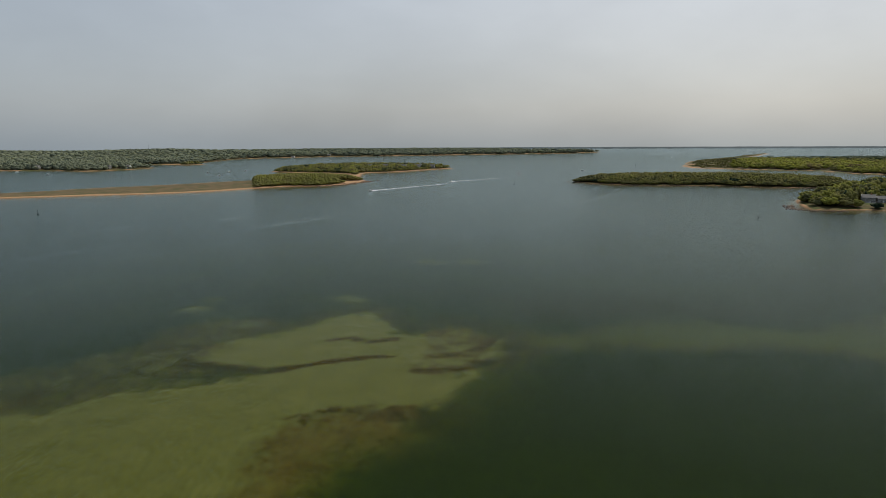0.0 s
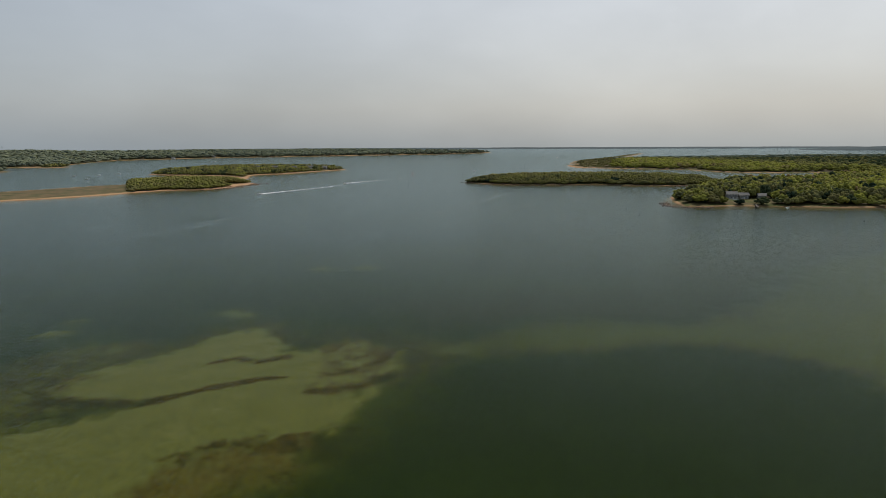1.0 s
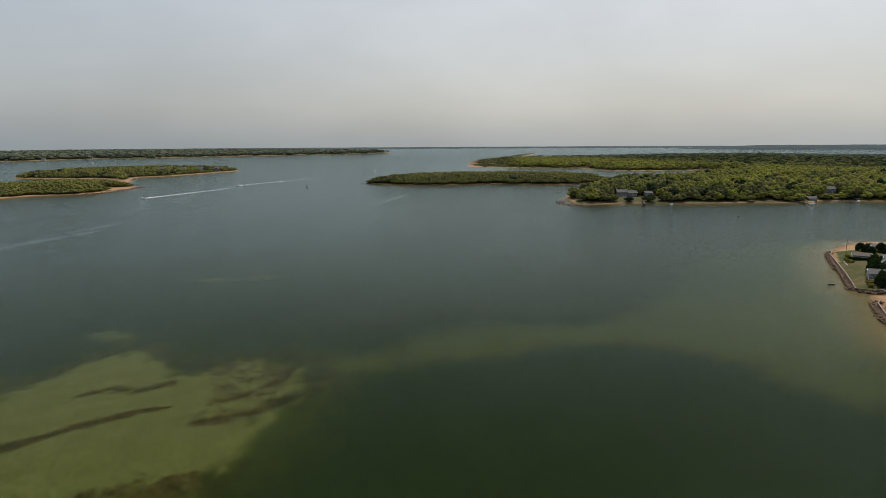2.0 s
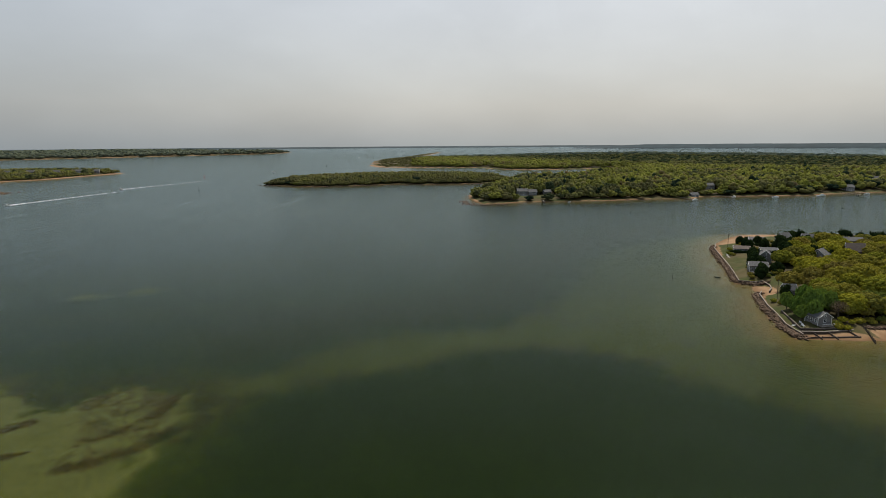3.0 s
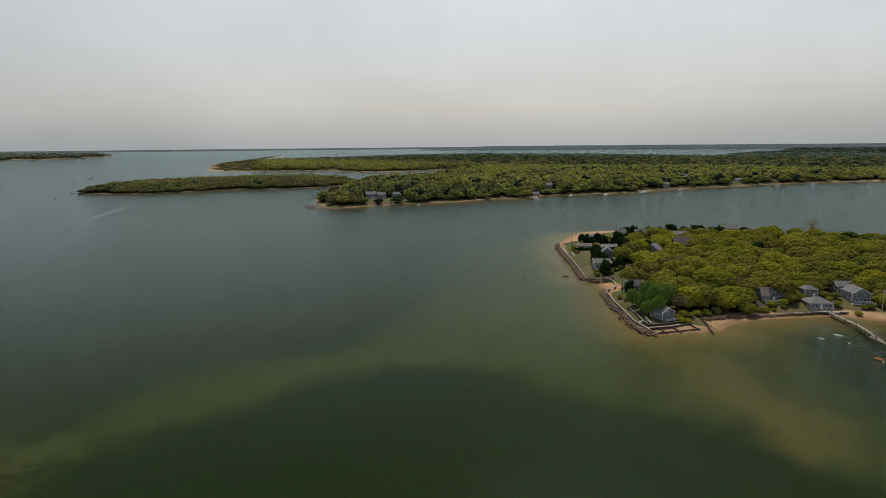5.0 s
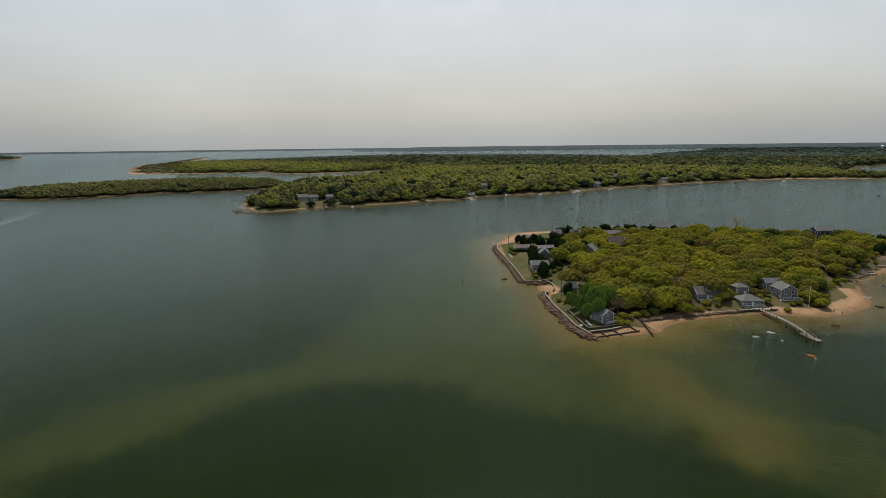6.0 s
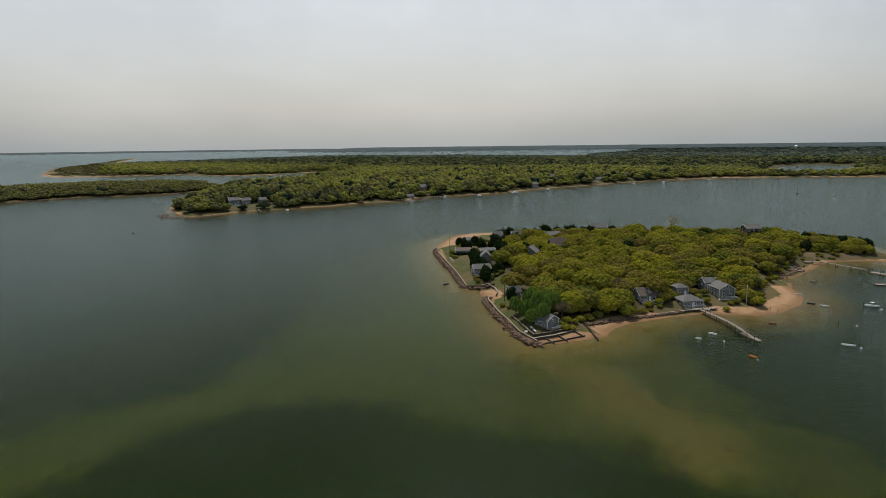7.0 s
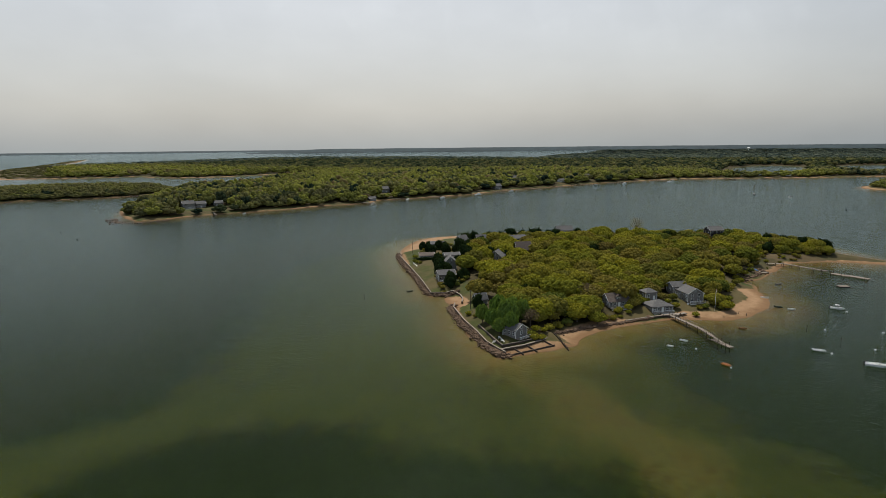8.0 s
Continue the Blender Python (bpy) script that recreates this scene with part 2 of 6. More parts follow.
def water_material():
    n = Nodes("sea_water")
    swell = n.noise(1.25, 1, (0.5, 1, 1), -88, 0.4)
    chop = n.noise(0.55, 1, (0.65, 1, 1), -80, 0.5)
    ripple = n.noise(0.28, 1, (0.9, 1, 1), -80, 0.5)
    group = n.noise(3.2, 2, (0.6, 1, 1), -86, 0.6)
    gust = n.noise(90, 4, (0.35, 1, 1), 36, 0.55)
    slick = n.noise(15, 6, (0.09, 1, 1), 60, 0.66, warp=0.7)
    # the tide runs in long smooth threads only out in the channel
    pos = n.add("SeparateXYZ", {"Vector": n.add("NewGeometry").outputs["Position"]}).outputs
    channel = n.math("MULTIPLY", n.ramp(n.math("SUBTRACT", pos["Y"], n.math("MULTIPLY", pos["X"], 1.1)), 330, 520), n.ramp(pos["Y"], 1000, 1300, 1, 0))
    thread = n.math("MULTIPLY", n.ramp(slick, 0.52, 0.66), channel)
    h = n.math("ADD", n.math("MULTIPLY", swell, 0.26), n.math("ADD", n.math("MULTIPLY", chop, 0.12), n.math("MULTIPLY", ripple, 0.052)))
    h = n.math("MULTIPLY", h, n.math("MULTIPLY", n.ramp(thread, 0.0, 1.0, 1.0, 0.6), n.ramp(gust, 0.35, 0.65, 0.9, 1.1)))
    nm = n.bump(h, 1.0, 1.0)
    fr = n.add("Fresnel", {"IOR": 1.33, "Normal": nm}).outputs[0]
    patch = n.math("MULTIPLY", n.ramp(group, 0.3, 0.7, 0.87, 1.13), n.math("MULTIPLY", n.ramp(gust, 0.3, 0.7, 0.93, 1.07), n.ramp(thread, 0, 1, 1.0, 1.22)))
    gloss = n.add("BsdfGlossy", {"Color": (0.80, 0.93, 0.985), "Roughness": 0.11, "Normal": nm})
    # light and dark of the ripples painted into the tint by wave height
    ripple_shade = n.ramp(n.math("ADD", n.math("MULTIPLY", swell, 0.65), n.math("MULTIPLY", chop, 0.35)), 0.38, 0.62)
    clear = n.add("BsdfTransparent", {"Color": n.mix(ripple_shade, (0.78, 0.83, 0.74), (0.98, 1.0, 0.90))})
    murk = n.add("BsdfDiffuse", {"Color": (0.006, 0.011, 0.004)})
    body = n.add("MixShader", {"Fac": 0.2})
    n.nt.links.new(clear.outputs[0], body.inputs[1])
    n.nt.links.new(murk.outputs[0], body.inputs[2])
    m = n.add("MixShader", {"Fac": n.math("MULTIPLY", n.math("MAXIMUM", n.math("MINIMUM", n.math("MULTIPLY", n.math("POWER", fr, 2.0), 1.7), 0.46), 0.0026), patch)})
    n.nt.links.new(body.outputs[0], m.inputs[1])
    n.nt.links.new(gloss.outputs[0], m.inputs[2])
    n.nt.links.new(m.outputs[0], n.out.inputs[0])
    return n.mat


OAKS = [(0.36, 0.318, 0.036), (0.27, 0.262, 0.034), (0.30, 0.235, 0.05), (0.15, 0.168, 0.034), (0.39, 0.352, 0.038), (0.24, 0.186, 0.054), (0.34, 0.30, 0.036)]
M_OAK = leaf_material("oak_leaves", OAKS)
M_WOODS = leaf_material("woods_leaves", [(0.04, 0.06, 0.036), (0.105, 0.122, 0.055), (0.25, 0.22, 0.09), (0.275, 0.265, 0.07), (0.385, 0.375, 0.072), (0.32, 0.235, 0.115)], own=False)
# distance haze put into the leaf colours, greyer and bluer than M_WOODS
M_WOODS_HAZED = leaf_material("far_woods_leaves", [(0.075, 0.105, 0.092), (0.15, 0.175, 0.13), (0.235, 0.25, 0.175), (0.265, 0.28, 0.185), (0.295, 0.31, 0.185), (0.28, 0.255, 0.185)], own=False)
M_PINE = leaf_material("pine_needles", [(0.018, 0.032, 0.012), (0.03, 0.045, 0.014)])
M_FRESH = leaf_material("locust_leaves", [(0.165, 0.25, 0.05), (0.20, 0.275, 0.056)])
M_BARK = plain("bark", (0.11, 0.085, 0.065), 0.95, 0.3, 0.3)
M_BED, M_GROUND, M_WATER = bed_material(), ground_material(), water_material()
# deep bed painted the same scattered green that depth_tint ends in
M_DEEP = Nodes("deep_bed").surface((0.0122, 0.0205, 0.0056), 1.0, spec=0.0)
M_ROCK = plain("weathered_boulders", (0.12, 0.074, 0.044), 0.9, 0.55, 0.9, bump=0.2)
M_TIMBER = plain("silvered_timber", (0.20, 0.165, 0.13), 0.9, 0.3, 0.4)
M_DARKWOOD = plain("tarred_timber", (0.075, 0.056, 0.041), 0.9, 0.35, 0.4)
M_SHINGLE = plain("grey_cedar_shingle", (0.19, 0.18, 0.168), 0.9, 0.22, 0.5)
M_BROWNSH = plain("brown_cedar_shingle", (0.17, 0.125, 0.095), 0.9, 0.25, 0.5)
M_DARKSH = plain("dark_cedar_shingle", (0.04, 0.036, 0.036), 0.9, 0.25, 0.5)
M_ROOF = plain("asphalt_roof", (0.10, 0.096, 0.092), 0.9, 0.3, 0.7)
M_ROOFB = plain("brown_asphalt_roof", (0.105, 0.08, 0.065), 0.9, 0.3, 0.7)
M_WHITE = plain("white_paint", (0.72, 0.72, 0.69), 0.5, 0.06, 1.0)
M_PALE = plain("weathered_pale_paint", (0.42, 0.42, 0.40), 0.6, 0.1, 1.0)
M_BRICK = plain("chimney_brick", (0.30, 0.11, 0.07), 0.9, 0.3, 0.3)
M_ORANGE = plain("orange_paint", (0.62, 0.24, 0.06), 0.5, 0.12, 0.5)
M_FADED = plain("faded_brown_paint", (0.26, 0.13, 0.06), 0.6, 0.2, 0.5)
M_REDPAINT = plain("red_paint", (0.45, 0.06, 0.04), 0.5, 0.12, 0.5)
M_BLUE = plain("blue_canvas", (0.05, 0.13, 0.32), 0.8, 0.2, 0.5)
M_GREENB = plain("dark_green_paint", (0.03, 0.05, 0.045), 0.5, 0.2, 0.5)
M_BLACK = plain("black_plastic", (0.025, 0.025, 0.028), 0.4, 0.2, 0.3)
M_SCUM = plain("thin_grey_foam", (0.30, 0.33, 0.34), 0.9, 0.2, 2.0)
M_FOAM = plain("sea_foam", (0.8, 0.83, 0.83), 0.9, 0.2, 2.0)


def glass_material():
    n = Nodes("window_glass")
    return n.surface((0.02, 0.025, 0.03), 0.08, spec=0.6)


M_GLASS = glass_material()


# ---------------------------------------------------------------- small builders
def sheet(name, verts, faces, material, parent=None, smooth=True, fields=None):
    """A mesh object from arrays of corners and triangles or quads; fields are values at the corners."""
    verts, faces = np.asarray(verts, dtype=np.float32), np.asarray(faces, dtype=np.int32)
    k = faces.shape[1]
    me = bpy.data.meshes.new(name)
    me.vertices.add(len(verts))
    me.vertices.foreach_set("co", verts.ravel())
    me.loops.add(faces.size)
    me.loops.foreach_set("vertex_index", faces.ravel())
    me.polygons.add(len(faces))
    me.polygons.foreach_set("loop_start", np.arange(0, faces.size, k, dtype=np.int32))
    me.polygons.foreach_set("use_smooth", np.full(len(faces), smooth))
    me.update(calc_edges=True)
    for key, values in (fields or {}).items():
        me.attributes.new(key, "FLOAT", "POINT").data.foreach_set("value", np.asarray(values, dtype=np.float32))
    me.materials.append(material)
    ob = new(name, me)
    ob.parent = parent
    return ob


def part(name, bm, material, parent=None, label="", smooth=False):
    me = bpy.data.meshes.new(name)
    bm.to_mesh(me)
    bm.free()
    if smooth:
        me.polygons.foreach_set("use_smooth", np.full(len(me.polygons), True))
    me.materials.append(material)
    ob = new(name, me)
    ob.parent = parent
    if label:
        tagged(ob, label)
    return ob


def thing(name, m, label, category, group=""):
    ob = new(name)
    ob.empty_display_size = 0.5
    ob.matrix_world = m
    return tagged(ob, label, category, group)


def box(bm, x0, y0, z0, x1, y1, z1, m=None):
    made = bmesh.ops.create_cube(bm, size=1.0)["verts"]
    for v in made:
        v.co = Vector(((x0 + x1) / 2 + v.co.x * (x1 - x0), (y0 + y1) / 2 + v.co.y * (y1 - y0), (z0 + z1) / 2 + v.co.z * (z1 - z0)))
        if m is not None:
            v.co = m @ v.co
    return made


def rod(bm, a, b, r0, r1=None, sides=6):
    """A tapered bar from a to b."""
    a, b = Vector(a), Vector(b)
    m = Matrix.Translation((a + b) / 2) @ (b - a).to_track_quat("Z", "Y").to_matrix().to_4x4()
    bmesh.ops.create_cone(bm, cap_ends=True, segments=sides, radius1=r0, radius2=r0 if r1 is None else r1, depth=(b - a).length, matrix=m)


def boxed(*args):
    bm = bmesh.new()
    box(bm, *args)
    return bm


def rodded(*args, **more):
    bm = bmesh.new()
    rod(bm, *args, **more)
    return bm


def curve_round(points, steps=5):
    """A closed smooth outline through the points."""
    p = np.array(points, dtype=float)
    a, b, c, d = np.roll(p, 1, 0), p, np.roll(p, -1, 0), np.roll(p, -2, 0)
    out = []
    for i in range(len(p)):
        for s in np.arange(steps) / steps:
            out.append(0.5 * (2 * b[i] + (c[i] - a[i]) * s + (2 * a[i] - 5 * b[i] + 4 * c[i] - d[i]) * s ** 2 + (3 * b[i] - a[i] - 3 * c[i] + d[i]) * s ** 3))
    return np.array(out)


def inside_by(x, y, outline):
    """How far points lie inside a closed outline (negative outside), in metres."""
    x, y = np.asarray(x, dtype=float).ravel(), np.asarray(y, dtype=float).ravel()
    a, b = np.asarray(outline, dtype=float), np.roll(np.asarray(outline, dtype=float), -1, 0)
    best, odd = np.full(x.shape, 1e18), np.zeros(x.shape, dtype=bool)
    for (ax, ay), (bx, by) in zip(a, b):
        dx, dy = bx - ax, by - ay
        s = np.clip(((x - ax) * dx + (y - ay) * dy) / max(dx * dx + dy * dy, 1e-9), 0, 1)
        best = np.minimum(best, (x - ax - s * dx) ** 2 + (y - ay - s * dy) ** 2)
        cross = (ay > y) != (by > y)
        if ay != by:
            odd ^= cross & (x < (bx - ax) * (y - ay) / (by - ay) + ax)
    return np.where(odd, 1.0, -1.0) * np.sqrt(best)


def step(v, lo, hi):
    s = np.clip((np.asarray(v, dtype=float) - lo) / (hi - lo), 0, 1)
    return s * s * (3 - 2 * s)


def ruffle(x, y, size, seed=0):
    """Smooth noise about 0 from a few crossed waves, for shores and hills."""
    rng = np.random.RandomState(seed + 17)
    v = np.zeros_like(np.asarray(x, dtype=float))
    for k in range(7):
        a, p, f = rng.rand() * 6.283, rng.rand() * 6.283, (0.7 + 1.6 * rng.rand()) * 6.283 / size
        v = v + np.sin((x * math.cos(a) + y * math.sin(a)) * f + p)
    return v / 4.0


def rim(x, y):
    """The great sheets rise a little towards their far edge, so that they reach the height of the true horizon."""
    r = np.hypot(np.asarray(x, dtype=float) - HUB[0], np.asarray(y, dtype=float) - HUB[1])
    return 47.0 * (np.clip(r - 3300.0, 0, None) / 1550.0) ** 2


def grid_faces(keep):
    """Quads of a grid whose corners are all kept, and the new numbers of the corners."""
    number = np.full(keep.shape, -1)
    number[keep] = np.arange(keep.sum())
    q = np.stack([number[:-1, :-1], number[:-1, 1:], number[1:, 1:], number[1:, :-1]], -1).reshape(-1, 4)
    return q[(q >= 0).all(1)]


# ---------------------------------------------------------------- water and sea bed
def great_sheet(name, drop, material):
    radii = [0, 60, 160, 320, 600, 1000, 1600, 2400, 3300] + list(np.linspace(3400, 4850, 18))
    turns = np.arange(144) / 144 * 2 * math.pi
    v = [(HUB[0], HUB[1], -drop)]
    for r in radii[1:]:
        for a in turns:
            x, y = HUB[0] + r * math.cos(a), HUB[1] + r * math.sin(a)
            v.append((x, y, float(rim(x, y)) - drop))
    f = []
    n = len(turns)
    for i in range(n):
        f.append((0, 1 + i, 1 + (i + 1) % n))
    for k in range(len(radii) - 2):
        for i in range(n):
            a, b = 1 + k * n + i, 1 + k * n + (i + 1) % n
            f += [(a, a + n, b + n), (a, b + n, b)]
    return sheet(name, v, f, material)


tagged(great_sheet("water", 0.0, M_WATER), "wind-rippled green-grey sea water with slicks and shoals", "water", kind="structure")
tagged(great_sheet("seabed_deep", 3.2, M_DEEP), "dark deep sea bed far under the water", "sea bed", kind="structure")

# outlines of the shores, in metres
NEAR_SOUTH = [(418, 324), (376, 306), (337, 273), (309, 246), (290, 228), (286, 222), (291, 216), (284, 213), (272, 201), (265, 196), (254, 186),
              (242, 176), (236, 167), (230, 160), (226, 154), (231, 151), (238, 146), (245, 141), (252, 137), (259, 138), (267, 136), (274, 134),
              (284, 128), (296, 120), (304, 113), (308, 105), (311, 97), (316, 92), (325, 86), (334, 84), (345, 81), (359, 82), (373, 87)]
NEAR_NORTH = [(386, 90), (394, 95), (404, 89), (423, 86), (433, 83), (447, 81), (462, 76), (471, 66), (478, 55), (481, 40), (484, 15), (488, -30), (494, -30),
              (497, 20), (505, 39), (514, 50), (524, 60), (545, 80), (540, 116), (530, 154), (512, 192), (497, 231), (482, 273), (470, 303), (445, 325)]
MID_ISLAND = [(248, 1157), (268, 1114), (295, 1071), (329, 1053), (365, 1040), (411, 1035), (456, 1040), (489, 1010), (525, 983), (569, 967), (617, 972),
              (686, 1006), (704, 1067), (628, 1164), (497, 1226), (343, 1227), (285, 1190)]
PENINSULA = [(430, 734), (412, 694), (399, 660), (398, 646), (414, 637), (452, 636), (490, 624), (516, 609), (546, 598), (572, 590), (606, 584), (631, 570), (663, 558),
             (691, 570), (728, 553), (768, 533), (810, 512), (873, 501), (933, 490), (1000, 468), (1057, 446), (1150, 420), (1233, 380), (1420, 330), (1480, 700),
             (1102, 956), (1000, 975), (880, 965), (760, 950), (705, 985), (690, 1012), (670, 985), (610, 910), (545, 855), (470, 790)]
MAINLAND = [(845, 2060), (790, 2010), (738, 1819), (764, 1746), (876, 1633), (971, 1580), (955, 1440), (1044, 1340), (1173, 1320), (1215, 1250), (1150, 1170),
            (985, 1138), (946, 1065), (1010, 1040), (1102, 956), (1220, 820), (1245, 400), (1276, 351), (1334, 309), (1434, 165), (1493, 68), (1577, -30),
            (1640, -160), (1720, -420), (2500, -640), (4300, -640), (4420, 1230), (3932, 1369), (3438, 1478), (3300, 1310), (2800, 1290), (2900, 1700),
            (3000, 2212), (2583, 2748), (1840, 2760), (1401, 2700), (1310, 2640), (1571, 3140), (1782, 3436), (1970, 3700), (1735, 3490), (1580, 3290),
            (1335, 2964), (1075, 2600), (870, 2190)]
POND_A = [(1563, 246), (1500, 226), (1515, 172), (1571, 118), (1700, 106), (2092, 120), (2169, 205), (2057, 257), (1919, 272)]
POND_B = [(2165, 32), (1740, 2), (1740, -72), (2297, -128)]
FAR_WEST = [(-2300, 1900), (-1317, 1809), (-1137, 1790), (-1024, 1740), (-983, 1813), (-943, 1940), (-963, 2040), (-1100, 2150), (-1130, 2330), (-1014, 2400),
            (-1062, 2841), (-1094, 3343), (-928, 3538), (-640, 3770), (-296, 3847), (61, 3950), (435, 4029), (818, 4079), (1090, 4216), (700, 4420), (0, 4640),
            (-1500, 4300), (-2700, 3500), (-3300, 2600)]
SAND_SPIT = [(-900, 700), (-610, 831), (-547, 855), (-481, 881), (-411, 908), (-345, 961), (-278, 1049), (-221, 1060), (-186, 1088), (-156, 1169), (-146, 1205),
             (-180, 1260), (-240, 1290), (-310, 1290), (-386, 1238), (-432, 1200), (-501, 1109), (-601, 1015), (-677, 923), (-980, 790)]
HOUSE_POINT = [(-474, 1682), (-393, 1604), (-300, 1560), (-240, 1500), (-214, 1410), (-200, 1372), (-188, 1385), (-194, 1440), (-199, 1530), (-182, 1583), (-125, 1610), (-38, 1749), (29, 1847), (-6, 1902), (-260, 1953), (-432, 1835)]
BLUFF = [(1216, 12), (1164, -3), (1158, -18), (1190, -140), (1400, -160), (1420, -60), (1310, -20)]
ISLET = [(-985, 2290), (-940, 2330), (-935, 2400), (-985, 2420), (-1020, 2350)]

SAND_BAR = [(-240, 95), (-118, 150), (-105, 158), (-96, 165), (-83, 169), (-67, 176), (-57, 183), (-82, 192), (-85, 204), (-80, 214), (-67, 220), (-55, 231),
            (-43, 243), (-32, 249), (-21, 230), (-14, 219), (-5, 226), (3, 230), (18, 219), (19, 200), (12, 184), (9, 173), (2, 162), (-5, 151), (-12, 144),
            (-21, 141), (-30, 130), (-36, 105), (-40, 80), (-240, 60)]
SHELF = [(12, 196), (19, 218), (52, 229), (86, 241), (119, 235), (140, 225), (166, 241), (199, 259), (230, 290), (280, 326), (347, 352), (430, 345), (450, 250),
         (330, 120), (273, 116), (253, 103), (233, 90), (212, 67), (200, 45), (185, 10), (167, 30), (168, 85), (169, 110), (164, 135), (157, 165), (145, 190),
         (122, 199), (100, 202), (71, 202), (38, 203), (24, 192)]
BROWN_WEED = [(-42, 141), (-34, 149), (-20, 149), (-12, 146), (-17, 135), (-25, 124), (-30, 108), (-34, 88), (-50, 88), (-46, 111), (-43, 128)]
MOTTLE = [(-170, 150), (-122, 196), (-104, 236), (-70, 240), (-84, 198), (-80, 182), (-97, 167), (-119, 154)]
RUST_FLAT = [(214, 138), (220, 122), (208, 104), (200, 88), (187, 76), (175, 86), (182, 106), (199, 127)]
DARK_LANE = [(-86, 192), (-67, 188), (-55, 184.5), (-42, 190), (-31, 195), (-16, 197), (-16, 195), (-31, 191.5), (-42, 186.5), (-55, 180), (-67, 184), (-86, 187)]


# weed bands across the bar
BAND_A = [(-41, 213), (-34, 216), (-27, 211), (-17, 214)]
BAND_B = [(-4, 195), (2, 196), (10, 201), (18, 212)]
BAND_C = [(-8, 182), (-1, 181), (6, 185), (15, 191)]
BAND_D = [(-2, 205), (6, 208), (12, 214)]
BROWN_EDGE = [(-38, 147), (-27, 152), (-16, 151), (-6, 151)]


def away(x, y, line):
    """Distance of points from a line of several stretches."""
    best = np.full(np.shape(x), 1e9)
    for (ax, ay), (bx, by) in zip(line, line[1:]):
        dx, dy = bx - ax, by - ay
        s = np.clip(((x - ax) * dx + (y - ay) * dy) / (dx * dx + dy * dy), 0, 1)
        best = np.minimum(best, np.hypot(x - ax - s * dx, y - ay - s * dy))
    return best


def sea_bed():
    """The shallows: bars, shelf and weed beds, flat and never deep."""
    xs, ys = np.arange(-260, 640, 2.5), np.arange(-20, 480, 2.5)
    x, y = [a.ravel() for a in np.meshgrid(xs, ys)]
    wob = ruffle(x, y, 16, 3) * 2.2 + ruffle(x, y, 45, 4) * 3
    bar = inside_by(x, y, curve_round(SAND_BAR)) + wob * 0.8 + (ruffle(x, y, 7.5, 12) * 1.8 + ruffle(x, y, 14, 13) * 2.4) * step(y, 95, 160)
    shelf = inside_by(x, y, curve_round(SHELF)) + wob * 1.2
    isle = inside_by(x, y, curve_round(NEAR_SOUTH + NEAR_NORTH, 3))
    depth = 7.2 + 0.5 * ruffle(x, y, 70, 5)
    north = step(y, 205, 260) * (1 - step(x, 60, 190))
    depth = depth - 1.6 * north
    far_side = step(y, 205, 300)
    depth += (3.25 + 1.0 * far_side + 0.35 * step(x, 150, 200) * step(150 - y, 0, 60) + 0.2 * ruffle(x, y, 30, 9) - depth) * step(shelf + ruffle(x, y, 8, 15) * (1.5 + 3 * far_side) + ruffle(x, y, 21, 18) * 5 * far_side, -5 - 12 * far_side, 4 + 10 * far_side)
    depth += (1.4 + 0.35 * step(-x, 40, 130) + 0.16 * ruffle(x, y, 24, 6) - depth) * np.where(x < -22, step(bar, -15, 4), step(bar, -5, 3))
    brown = step(inside_by(x, y, curve_round(BROWN_WEED)) + wob * 1.3, -9, 3)
    depth += (1.75 - depth) * brown * 0.9
    fringe = step(bar, -32, -4) * (1 - step(bar, -4, 2)) * np.maximum(step(y, 150, 190), 0.8 * step(bar, -34, -2) * step(y, 60, 110))
    depth += (2.6 - depth) * fringe * 0.88
    near_shore = step(isle, -75, -2) * step(shelf, -12, 20)
    depth += (1.4 - depth) * near_shore * 0.34
    out = np.clip(-isle, 0, None)
    slope = 0.06 + 0.10 * out
    depth = np.where(out < 34, depth + (np.minimum(depth, slope) - depth) * (1 - step(out, 15, 34)), depth)
    beyond = (1 - step(shelf, -12, 0)) * step(shelf, -110, -30) * step(y, 212, 240) * step(x, 10, 40)
    depth += (4.3 - depth) * 0.75 * beyond
    weed = np.maximum(0.5 * brown, 0.85 * beyond)
    mottle = step(inside_by(x, y, curve_round(MOTTLE)) + wob * 1.5, -10, 5)
    depth += (2.1 - depth) * mottle * 0.85 * (1 - step(bar, -6, 2))
    weed = np.maximum(weed, 0.60 * mottle)
    weed = np.maximum(weed, 0.95 * step(inside_by(x, y, DARK_LANE) + ruffle(x, y, 9, 8) * 0.9, -2.2, 1.2))
    weed = np.maximum(weed, 0.62 * fringe)
    weed = np.maximum(weed, (0.06 + 0.48 * (1 - step(bar, -5, 6))) * (1 - 0.45 * step(shelf, 2, 14)))
    for band, wide, much in ((BAND_A, 1.6, 0.85), (BAND_B, 2.2, 0.8), (BAND_C, 2.6, 0.85), (BAND_D, 1.6, 0.6), (BROWN_EDGE, 4.5, 0.62)):
        weed = np.maximum(weed, much * step(wide - away(x, y, band) + ruffle(x, y, 9, 8) * 1.1, -2.2, 1.4))
    weed = np.maximum(weed, 0.5 * step(bar, -3, 3) * step(x, -22, 0) * step(y, 165, 185))
    for cx, cy, r in ((-108, 277, 3.5), (-104, 282, 2.5), (-112, 258, 3.5), (-49, 278, 4), (-44, 272, 3), (-8, 366, 5), (20, 367, 5)):
        lump = step(r - np.hypot((x - cx) * 0.7, y - cy) + wob * 0.8, -4, 2.5)
        depth += (1.9 - depth) * 0.9 * lump
        weed = weed * (1 - lump) + 0.25 * lump
